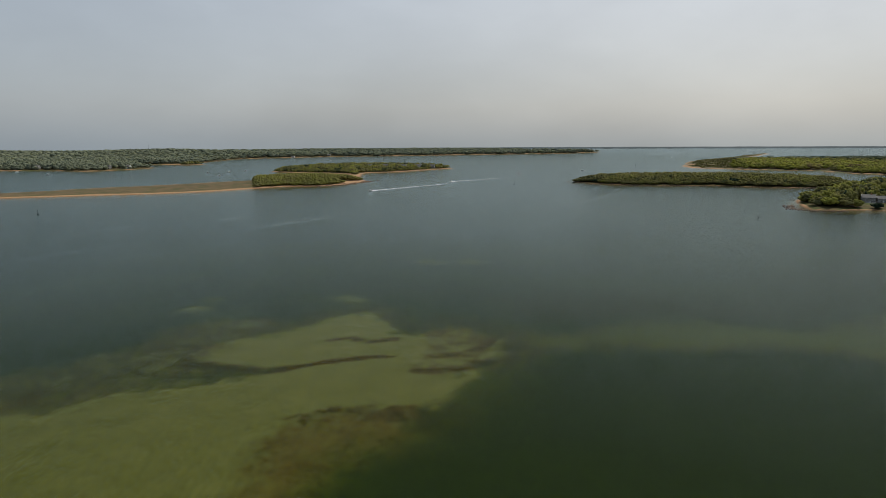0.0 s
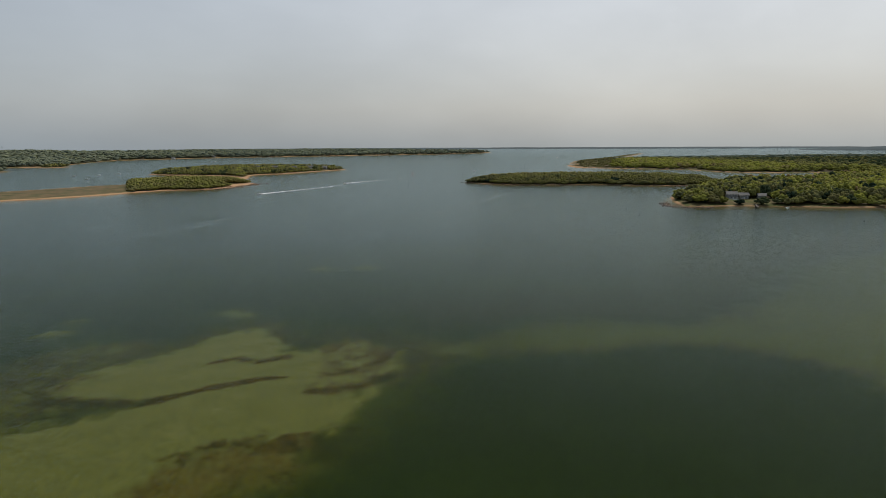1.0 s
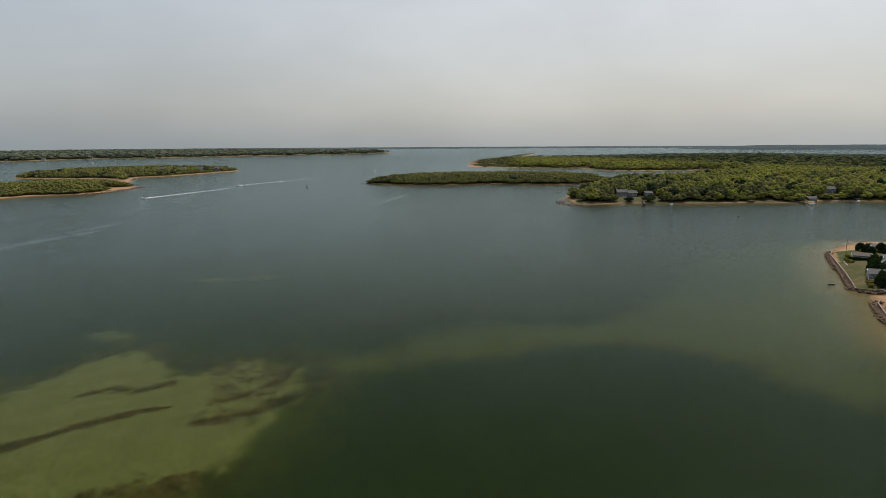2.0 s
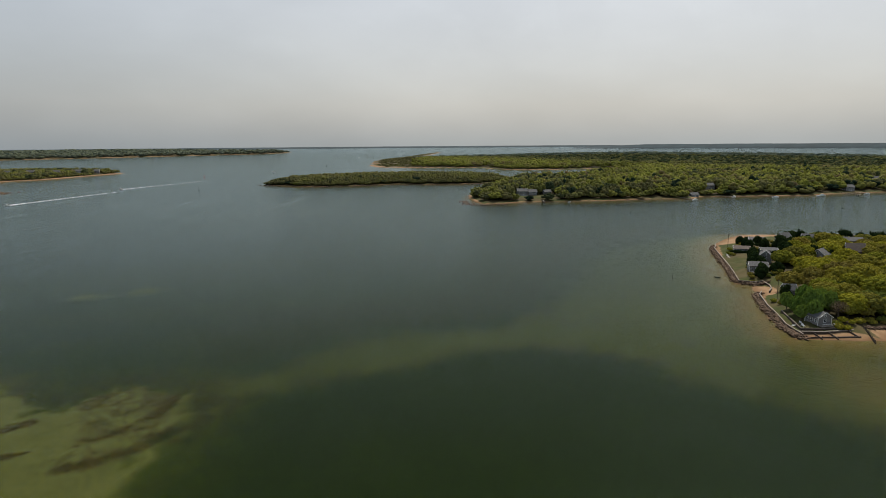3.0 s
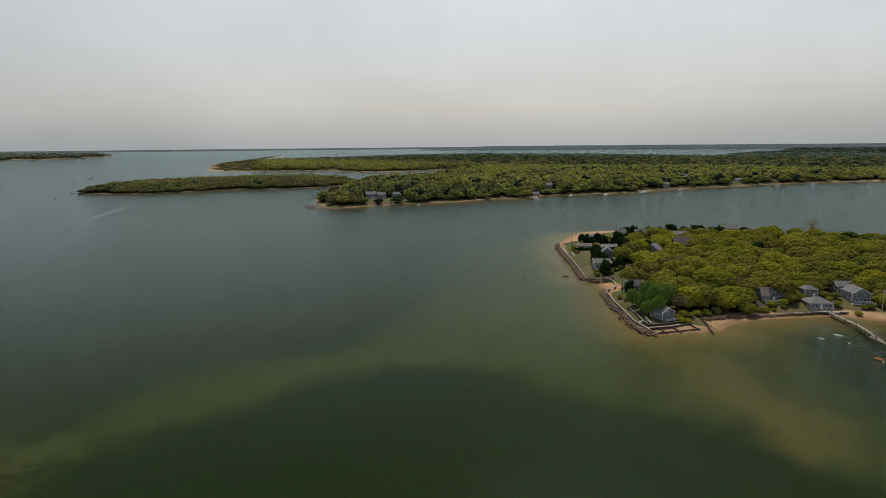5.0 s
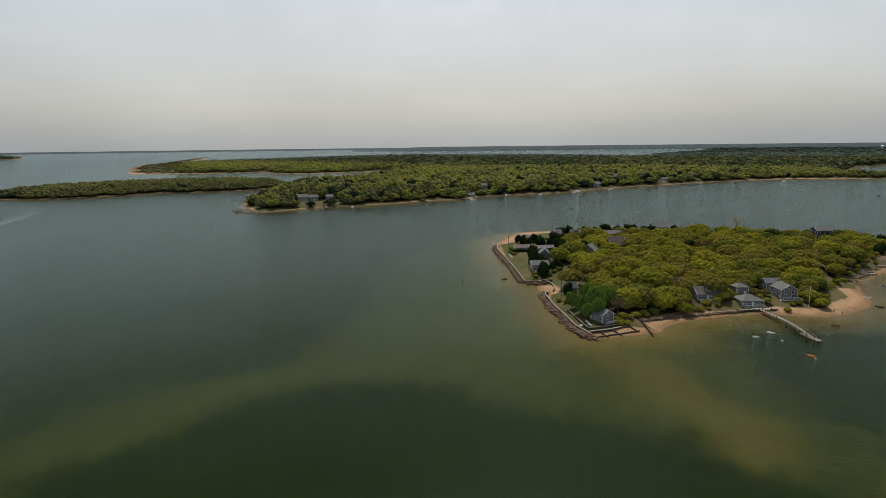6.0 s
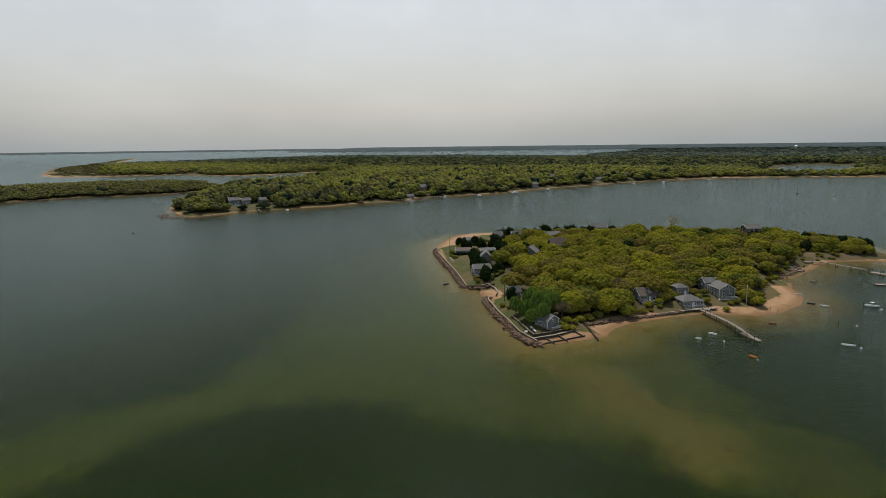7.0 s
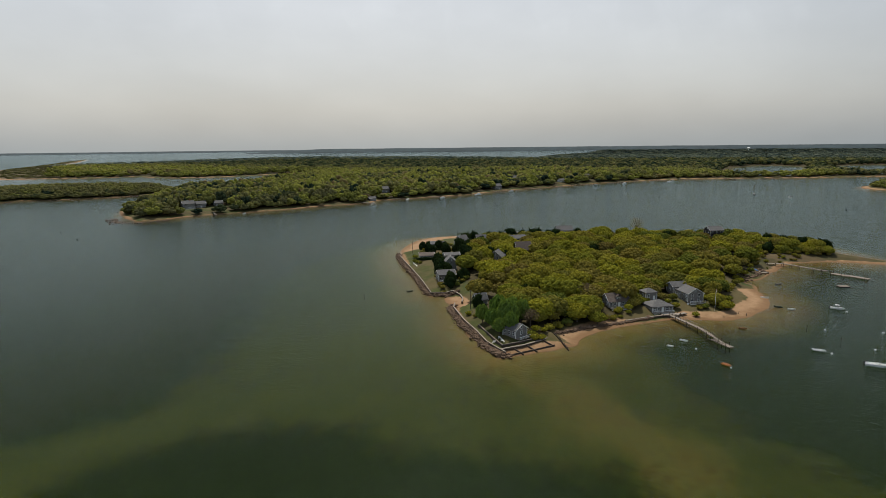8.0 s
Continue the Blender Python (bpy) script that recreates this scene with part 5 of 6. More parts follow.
        for i in range(int(w / 0.5) + 1):
            px = -w / 2 + i * (w - 0.06) / int(w / 0.5)
            box(bm, px, -d / 2 - q + 0.01, 0, px + 0.06, -d / 2 - q + 0.07, 0.86)
        part("railing", bm, M_WHITE, top, "white deck railing")
    return top


def end_deck(top, w, d, q, roofed=True):
    """A white raised deck with posts and steps along the gable end of a house."""
    part("deck", boxed(-w / 2 - q, -d / 2, -0.15, -w / 2 - 0.01, d / 2, 0.0), M_TIMBER, top, "silvered timber deck")
    if roofed:
        part("deck_skirt", boxed(-w / 2 - q + 0.05, -d / 2 + 0.05, -1.5, -w / 2 - q + 0.12, d / 2 - 0.05, -0.16), M_WHITE, top, "white lattice skirt")
    else:
        for i in range(5):
            y = -d / 2 + 0.1 + i * (d - 0.2) / 4
            part("stilt", boxed(-w / 2 - q + 0.1, y - 0.1, -2.2, -w / 2 - q + 0.3, y + 0.1, -0.16), M_DARKWOOD, top, "dark timber stilt")
    bm = bmesh.new()
    box(bm, -w / 2 - q, -d / 2, 0.85, -w / 2 - q + 0.1, d / 2, 0.97)
    for i in range(int(d / 0.45)):
        box(bm, -w / 2 - q + 0.02, -d / 2 + i * 0.45, 0, -w / 2 - q + 0.08, -d / 2 + i * 0.45 + 0.06, 0.86)
    part("railing", bm, M_WHITE, top, "white deck railing")
    if not roofed:
        return
    for i in range(4):
        y = -d / 2 + 0.1 + i * (d - 0.2) / 3
        part("post", boxed(-w / 2 - q + 0.02, y - 0.08, 0, -w / 2 - q + 0.18, y + 0.08, 1.15), M_WHITE, top)
    for i in range(6):
        part("step", boxed(-w / 2 - q + 0.3, d / 2 + 0.05 + i * 0.3, -0.3 - i * 0.24, -w / 2 - 0.3, d / 2 + 0.36 + i * 0.3, -0.15 - i * 0.24), M_WHITE, top)


end_deck(house(246, 158.5, 72, 6.5, 6.0, 3.2, 32, M_SHINGLE, M_ROOF, "small grey shingled cottage with a raised deck by the sea wall", wins=3), 6.5, 6.0, 2.0, roofed=False)
house(278, 190.5, -40, 5, 4.4, 3.0, 45, M_SHINGLE, M_ROOF, "small grey gabled shed at the edge of trees", wins=1)
house(359, 223, 10, 9.5, 8.5, 5.0, 36, M_SHINGLE, M_ROOF, "large grey shingled gabled house among oaks", wins=4, storeys=2)
house(394, 267, -10, 7, 7, 5.6, 45, M_SHINGLE, M_ROOF, "tall grey house with a steep gabled roof", wins=3, storeys=2)
house(400, 290, -58, 9.5, 6, 2.8, 24, M_SHINGLE, M_ROOF, "long low grey beach house", wins=6, deck=2.0)
house(357, 271, -52, 9, 6, 2.8, 26, M_SHINGLE, M_ROOFB, "low grey house behind a clipped hedge", wins=5)
house(357, 253, -45, 9, 6, 3.4, 22, M_SHINGLE, M_ROOF, "grey house with a white porch", wins=4, porch=2.4)
house(336, 241, 35, 7, 6, 4.4, 42, M_SHINGLE, M_ROOF, "grey gabled two-storey house beside cedars", wins=2, storeys=2)
house(313, 230, -45, 9, 6.5, 3.4, 30, M_SHINGLE, M_ROOF, "grey seaside house with a white deck", wins=4, deck=3.0)
house(415, 262, -50, 10, 7, 4.5, 38, M_SHINGLE, M_ROOF, "grey house half hidden by trees", wins=3)
house(428, 241, -48, 13, 7, 4.6, 28, M_SHINGLE, M_ROOF, "wide grey house with low roofs", wins=4, storeys=2)
house(386, 219, -50, 9, 8, 4.6, 46, M_BROWNSH, M_ROOFB, "dark brown steep-roofed house with white trim", wins=3, deck=2.2)
house(464, 222, -55, 11, 8, 7.0, 35, M_SHINGLE, M_ROOF, "tall pale grey house near the far shore", wins=3, storeys=2)
house(447, 255, -50, 12, 7, 3.6, 25, M_SHINGLE, M_ROOFB, "low grey house near the back beach", wins=4)
house(303, 137.5, -46, 9.4, 7.0, 2.7, 38, M_SHINGLE, M_ROOFB, "brown-roofed shingled house with dormer and chimney", wins=5, chimney=True, dormer=True, deck=2.5)
house(311, 121.5, -46, 9.6, 8.0, 2.6, 25, M_SHINGLE, M_ROOF, "low grey cottage with a hipped roof", wins=5, hip=True, deck=1.5)
house(319.5, 127.5, -46, 5.4, 5.0, 3.8, 28, M_SHINGLE, M_ROOF, "small grey cottage with a hipped roof", wins=2, hip=True)
end_deck(house(329.5, 111.5, 42, 8.0, 7.4, 4.0, 30, M_SHINGLE, M_ROOF, "grey shingled house with a white gabled front and deck", wins=3, storeys=2), 8.0, 7.4, 2.2)
house(338, 119, -46, 7, 5.5, 3.6, 32, M_SHINGLE, M_ROOF, "grey house with a white side porch", wins=3, porch=2.0)
house(506, 127, -50, 10, 8, 8.5, 30, M_DARKSH, M_ROOF, "tall dark shingled house above the trees", wins=3, storeys=3)


# ---------------------------------------------------------------- sea walls, groynes and piers
def boulders(name, label, line, count, spread, size, land, seed, lift=0.1):
    """A bank of loose boulders along a line."""
    rng = np.random.RandomState(seed)
    p = np.array(line, dtype=float)
    seg = np.hypot(*np.diff(p, axis=0).T)
    run = np.concatenate([[0], np.cumsum(seg)])
    v, f = [], []
    for i in range(count):
        s = rng.rand() * run[-1]
        x, y = np.interp(s, run, p[:, 0]) + rng.randn() * spread, np.interp(s, run, p[:, 1]) + rng.randn() * spread
        z = max(float(land.at(x, y)), -0.3) + lift * rng.rand()
        w = ICO0[0] * (0.6 + 0.8 * rng.rand(12, 1)) * size * (0.35 + 1.5 * rng.rand() ** 2.2) * np.array([1, 0.8 + 0.4 * rng.rand(), 0.55 + 0.3 * rng.rand()])
        a = rng.rand() * 6.283
        r = np.array([[math.cos(a), -math.sin(a), 0], [math.sin(a), math.cos(a), 0], [0, 0, 1]])
        v.append(w @ r.T + (x, y, z))
        f.append(ICO0[1] + 12 * i)
    return tagged(sheet(name, np.concatenate(v), np.concatenate(f), M_ROCK, smooth=False), label, "boulders", kind="stuff")


WALL_WEST = [(374, 303), (360, 293), (337, 270), (316, 249), (300, 234), (288, 223), (292, 217), (297, 216)]
WALL_COVE = [(297, 216), (291, 208), (286, 204), (280, 201)]
WALL_SOUTH = [(277, 203), (271, 200), (256, 186), (246, 175), (236, 165), (232, 159), (229, 154)]
INNER = [(252, 177), (245, 169.5), (238, 162), (234.5, 158), (240, 154.5), (248, 150.5), (256, 148.5)]
boulders("boulder_bank", "dark wet boulders piled along the sea wall", [(x - 1.2, y + 1.1) for x, y in WALL_WEST[:6]], 2300, 0.8, 0.4, near, 1, 1.1)
boulders("boulder_bank_cove", "dark wet boulders round the corner of the sea wall", [(288, 221), (292, 214), (297, 213)], 260, 0.9, 0.42, near, 2, 1.0)
boulders("boulder_bank_south", "dark wet boulders under the timber sea wall", [(x - 1.1, y + 1.1) for x, y in WALL_SOUTH] + [(228.5, 152)], 1700, 0.85, 0.42, near, 3, 1.0)
boulders("boulder_bank_beach", "low line of grey stones along the beach", [(257, 147), (271, 141), (280, 135), (289, 128.5), (300, 121)], 900, 0.45, 0.4, near, 4, 0.5)
boulders("boulder_row_back", "stones along the back cove", [(396, 97), (410, 92), (428, 89)], 150, 1.2, 0.6, near, 5)
boulders("shore_stones_peninsula", "dark stones scattered off the wooded tip", [(398, 690), (382, 656), (380, 643), (400, 631), (425, 631)], 260, 4, 0.8, pen, 6)
boulders("shore_stones_islet", "stones along the shore of the wooded island", [(240, 1165), (268, 1112), (329, 1050), (411, 1032), (489, 1007), (569, 964), (617, 968)], 260, 3, 1.1, mid, 7)
boulders("shore_stones_knoll", "pale boulders below the eroded knoll", [(-221, 1058), (-186, 1086), (-156, 1165), (-140, 1210)], 200, 4, 1.2, spit, 8)


def strip(bm, line, width, z0, z1, land=None, over=0.0):
    """A solid band along a line; with a land, its top follows the ground."""
    p = [Vector((x, y, 0)) for x, y in line]
    rows = []
    for i, q in enumerate(p):
        d = (p[min(i + 1, len(p) - 1)] - p[max(i - 1, 0)]).normalized()
        s = Vector((-d.y, d.x, 0)) * width / 2
        g = max(0.0, float(land.at(q.x, q.y))) + over if land else 0.0
        rows.append([bm.verts.new((q.x + k * s.x, q.y + k * s.y, g + z)) for k, z in ((-1, z0), (1, z0), (1, z1), (-1, z1))])
    for a, b in zip(rows, rows[1:]):
        for i in range(4):
            bm.faces.new((a[i], a[(i + 1) % 4], b[(i + 1) % 4], b[i]))
    bm.faces.new(rows[0])
    bm.faces.new(rows[-1][::-1])
    bmesh.ops.recalc_face_normals(bm, faces=bm.faces)


def sea_wall(line, label, high, cap):
    top = thing("sea_wall", Matrix(), label, "sea wall", "sea walls")
    bm = bmesh.new()
    strip(bm, line, 0.5, -1.0, high)
    part("wall", bm, M_DARKWOOD, top)
    bm = bmesh.new()
    strip(bm, line, cap, high + 0.003, high + 0.25)
    part("cap", bm, M_TIMBER, top, "pale weathered cap")
    return top


sea_wall(WALL_WEST, "long low sea wall with a pale cap", 1.5, 0.5)
sea_wall(WALL_COVE, "curved low wall round a sandy cove", 1.6, 0.6)
sea_wall(WALL_SOUTH, "timber sea wall above dark boulders", 1.5, 0.5)
sea_wall(INNER, "inner retaining wall along the cottage terrace", 1.75, 0.3)
sea_wall([(231, 157), (239, 152), (248, 148.5), (257, 147)], "low timber wall above the beach", 1.3, 0.8)
sea_wall([(289, 129), (297, 123.5), (304, 118), (308, 112)], "straight timber bulkhead beside the pier", 1.0, 0.8)


def groyne(line, label, gap=1.0, high=1.1):
    top = thing("groyne", Matrix(), label, "groyne", "groynes")
    p = np.array(line, dtype=float)
    run = np.concatenate([[0], np.cumsum(np.hypot(*np.diff(p, axis=0).T))])
    rng = random.Random(int(run[-1] * 10))
    for s in np.arange(0, run[-1], gap):
        x, y = float(np.interp(s, run, p[:, 0])), float(np.interp(s, run, p[:, 1]))
        g = float(near.at(x, y))
        part("post", rodded((x, y, g - 0.8), (x + rng.uniform(-0.1, 0.1), y, max(g, 0) + high * rng.uniform(0.7, 1.2)), 0.16, 0.13), M_DARKWOOD, top)
    bm = bmesh.new()
    strip(bm, line, 0.22, -0.6, 0.55, near, 0.0)
    part("plank", bm, M_DARKWOOD, top)
    return top


groyne([(256, 147), (251, 142), (245, 137)], "dark old timber groyne running into the water")
groyne([(230, 152.5), (239, 147.5), (247, 143)], "low broken timber groyne along the beach", 1.3, 0.6)
groyne([(236, 155), (233, 149)], "short dark timber groyne", 1.0, 0.5)
groyne([(241, 152), (238, 146)], "short dark timber groyne", 1.0, 0.5)
groyne([(248, 148), (246, 143)], "short dark timber groyne", 1.0, 0.5)


def pier(line, label, width, high, gap, rail=0.0, rail_mat=None, land=None, float_from=None, group="piers", far=False):
    """A timber pier along a line, on pairs of piles; past float_from its last stretch floats."""
    top = thing("pier", Matrix(), label, "pier", group)
    p = np.array(line, dtype=float)
    for i in range(len(p) - 1):
        floats = float_from is not None and i >= float_from
        z = 0.45 if floats else high
        bm = bmesh.new()
        strip(bm, [tuple(p[i]), tuple(p[i + 1])], width * (1.35 if floats else 1), z - 0.3, z)
        part("float" if floats else "deck", bm, M_TIMBER, top, "low floating deck" if floats else "")
        d = p[i + 1] - p[i]
        n = np.hypot(*d)
        s = np.array([-d[1], d[0]]) / n * width * 0.5
        for t in np.arange(0 if i == 0 else gap, n + 0.01, gap):
            for k in (-1, 1):
                q = p[i] + d * t / n + s * k * 1.08
                part("post", rodded((q[0], q[1], -2.5), (q[0], q[1], z + (1.4 if floats else 0.5)), 0.14 if not far else 0.2, sides=5 if far else 7), M_DARKWOOD, top)
        if rail and not floats:
            for k in (-1, 1):
                bm = bmesh.new()
                a, b = p[i] + s * k, p[i + 1] + s * k
                rod(bm, (*a, z + rail), (*b, z + rail), 0.06, sides=4)
                for t in np.arange(0, n, 1.8):
                    q = a + d * t / n
                    rod(bm, (*q, z), (*q, z + rail), 0.05, sides=4)
                part("railing", bm, rail_mat or M_TIMBER, top)
    return top


pier([(304.5, 114.5), (299.5, 109.2), (294.5, 104), (289.5, 99.5), (283.5, 95.5), (276.6, 88.2)], "long narrow timber pier with a floating end", 1.5, 1.5, 4.0, rail=0.9, float_from=4)
def gangway(a, b, wide):
    """A sloping plank ramp between a pier and its float."""
    top = thing("gangway", Matrix(), "sloping timber gangway from the pier to its float", "gangway")
    a, b = Vector(a), Vector(b)
    d = (b - a).normalized()
    s = Vector((-d.y, d.x, 0)).normalized() * wide / 2
    bm = bmesh.new()
    v = [bm.verts.new(p + k * s + Vector((0, 0, z))) for p in (a, b) for k, z in ((-1, -0.12), (1, -0.12), (1, 0.0), (-1, 0.0))]
    for q in ((0, 1, 2, 3), (7, 6, 5, 4), (0, 4, 5, 1), (1, 5, 6, 2), (2, 6, 7, 3), (3, 7, 4, 0)):
        bm.faces.new([v[i] for i in q])
    part("ramp", bm, M_TIMBER, top)
    for k in (-1, 1):
        bm = bmesh.new()
        up = Vector((0, 0, 0.9))
        rod(bm, a + k * s + up, b + k * s + up, 0.04, sides=4)
        for i in range(4):
            q = a.lerp(b, i / 3) + k * s
            rod(bm, q, q + up, 0.03, sides=4)
        part("railing", bm, M_TIMBER, top)


gangway((284.2, 96.1, 1.52), (279.4, 91.2, 0.62), 1.0)
pier([(304, 118), (312, 110)], "wide timber landing on the beach", 1.8, 1.35, 4.0)
pier([(444, 89), (450, 81), (443, 70), (437, 59)], "long pier on tall dark piles beyond the marsh", 1.5, 1.8, 5.0)
pier([(438.5, 56.5), (435.5, 50.5), (434.5, 46), (431, 40)], "wide moored floats at the end of a pier", 2.7, 1.8, 5.5, float_from=0)
landing = pier([(427, 96), (420, 90), (423, 87)], "small boat landing with a blue cover", 2.2, 0.9, 4.0)
tarp = bmesh.new()
strip(tarp, [(426, 95.1), (422.6, 92.2)], 1.7, 0.905, 1.35)
strip(tarp, [(425.7, 94.9), (422.9, 92.5)], 0.7, 1.353, 1.65)
part("cover", tarp, M_BLUE, landing, "blue canvas cover")

# ---------------------------------------------------------------- houses of the other shores
def shore_house(land, x, y, turn, w, d, high, label, wall=None, roof=None, **more):
    return house(x, y, turn, w, d, high, more.pop("pitch", 35), wall or M_SHINGLE, roof or M_ROOF, label, land=land, far=True, **more)


shore_house(pen, 477, 676, -21, 13, 9, 5.6, "large grey shingled summer house with many windows", wins=6, storeys=2, deck=2.5, chimney=True)
shore_house(pen, 490, 671, -21, 10.5, 8, 4.6, "grey shingled wing of the summer house", wins=5, storeys=2)
shore_house(pen, 509, 664, -21, 9, 7, 4.2, "grey shingled guest house under trees", wins=4)
shore_house(pen, 683, 574, -20, 10, 7, 3.4, "low grey boathouse with white doors on the shore", wins=3)
shore_house(pen, 752, 606, -20, 14, 9, 5.5, "grey house half hidden by dark trees", wins=4, storeys=2)
shore_house(pen, 872, 577, -20, 18, 10, 6.5, "large pale grey house above a lawn", wins=5, storeys=2, chimney=True)
shore_house(pen, 1037, 530, -20, 12, 9, 5.0, "grey house with a white porch above the shore", wins=4, porch=2.5)
shore_house(pen, 1098, 466, -22, 13, 8, 3.6, "low pale house close to the landing", M_WHITE, wins=4)
shore_house(pen, 1062, 545, -22, 20, 10, 6.4, "wide grey house with many windows above a lawn", wins=6, storeys=2)
shore_house(pen, 1180, 508, -22, 16, 10, 6.8, "tall white-trimmed house under spring oaks", wins=5, storeys=2, chimney=True)
shore_house(pen, 922, 508, -24, 13, 9, 6.0, "grey house behind the docks", wins=4, storeys=2)
shore_house(pen, 1205, 455, -26, 15, 9, 6.2, "white house with dark roof near the water", M_WHITE, wins=4, storeys=2)
for x, y, w, pale in ((-375, 1790, 18, False), (-318, 1830, 14, False), (-205, 1700, 13, True), (-160, 1705, 15, False), (-112, 1730, 16, False), (-70, 1780, 16, True), (-30, 1812, 12, False)):
    shore_house(point, x, y, -12, w, 9, 7.0, "pale weathered house on the point" if pale else "grey shingled house among dark trees on the point", M_PALE if pale else None, wins=4, storeys=2)
for x, y, w, pale in ((-1020, 1852, 20, False), (-985, 1905, 16, True), (-1300, 1850, 16, True), (-1225, 1840, 14, False), (-1000, 3440, 18, True), (-880, 3590, 18, True), (-700, 3760, 18, False), (-380, 3880, 16, True)):
    shore_house(west, x, y, -8, w, 10, 8.0, "pale far house by the water" if pale else "grey far house by the water", M_PALE if pale else None, wins=4, storeys=2)


# ---------------------------------------------------------------- docks of the peninsula
for a, b in (((483, 640), (470, 620)), ((655, 577), (646, 545)), ((712, 562), (716, 538)), ((769, 536), (760, 512)), ((893, 500), (884, 474)), ((916, 500), (913, 478)), ((972, 480), (962, 448)),
             ((1040, 455), (1030, 424)), ((1080, 440), (1102, 408)), ((1176, 410), (1168, 374)), ((1210, 396), (1200, 362)), ((1281, 350), (1250, 312)), ((1334, 309), (1300, 270)), ((1392, 232), (1352, 205)), ((1434, 168), (1400, 140))):
    e = (b[0] + (a[1] - b[1]) * 0.2, b[1] + 4)
    pier([a, b, e], "grey timber dock with piles off the wooded shore", 1.8, 1.4, 5.0, group="docks", far=True, float_from=1)


# ---------------------------------------------------------------- boats
def hull(length, beam, high, inset=0.09, floor=0.4):
    """An open hull with thickness: bow on +x, keel at z 0."""
    bm = bmesh.new()
    rows = []
    n = 9
    for i in range(n):
        s = i / (n - 1)
        x = -length / 2 + length * s
        b = beam / 2 * (0.86 + 0.14 * math.sin(min(1, s / 0.5) * 1.571)) * (1 - max(0.0, (s - 0.45) / 0.55) ** 2.3 * 0.97)
        k = 0.6 * high * max(0.0, (s - 0.7) / 0.3) ** 2
        top = high * (1 + 0.28 * s * s)
        t = min(inset, b * 0.5)
        fl = max(k + 0.02, floor * high)
        ring = [(-b, top), (-b * 0.8, k + 0.28 * high), (0, k), (b * 0.8, k + 0.28 * high), (b, top), (b - t, top), (b * 0.76 - t * 0.5, fl), (-b * 0.76 + t * 0.5, fl), (-b + t, top)]
        rows.append([bm.verts.new((x, y, z)) for y, z in ring])
    m = len(rows[0])
    for a, b in zip(rows, rows[1:]):
        for i in range(m):
            bm.faces.new((a[i], a[(i + 1) % m], b[(i + 1) % m], b[i]))
    bm.faces.new(rows[0][::-1])
    bm.faces.new(rows[-1])
    bmesh.ops.recalc_face_normals(bm, faces=bm.faces)
    return bm


def rowing_boat(x, y, turn, length, paint, label, outboard=False, z=-0.18, name="rowing_boat"):
    top = thing(name, pose(x, y, z, 0, 0, turn), label, "boat", "small moored boats")
    beam = length * 0.38
    part("hull", hull(length, beam, 0.55), paint, top)
    for s in (-0.22, 0.08, 0.28):
        w = beam * (0.42 if s < 0.2 else 0.3)
        part("thwart", boxed(s * length - 0.13, -w, 0.40, s * length + 0.13, w, 0.45), M_TIMBER, top)
    if outboard:
        bm = bmesh.new()
        box(bm, -length / 2 - 0.32, -0.15, 0.45, -length / 2 - 0.02, 0.15, 0.95)
        box(bm, -length / 2 - 0.22, -0.06, -0.3, -length / 2 - 0.1, 0.06, 0.45)
        bmesh.ops.bevel(bm, geom=bm.edges[:], offset=0.03, segments=1, affect="EDGES")
        part("outboard", bm, M_BLACK, top, "black outboard engine")
    return top


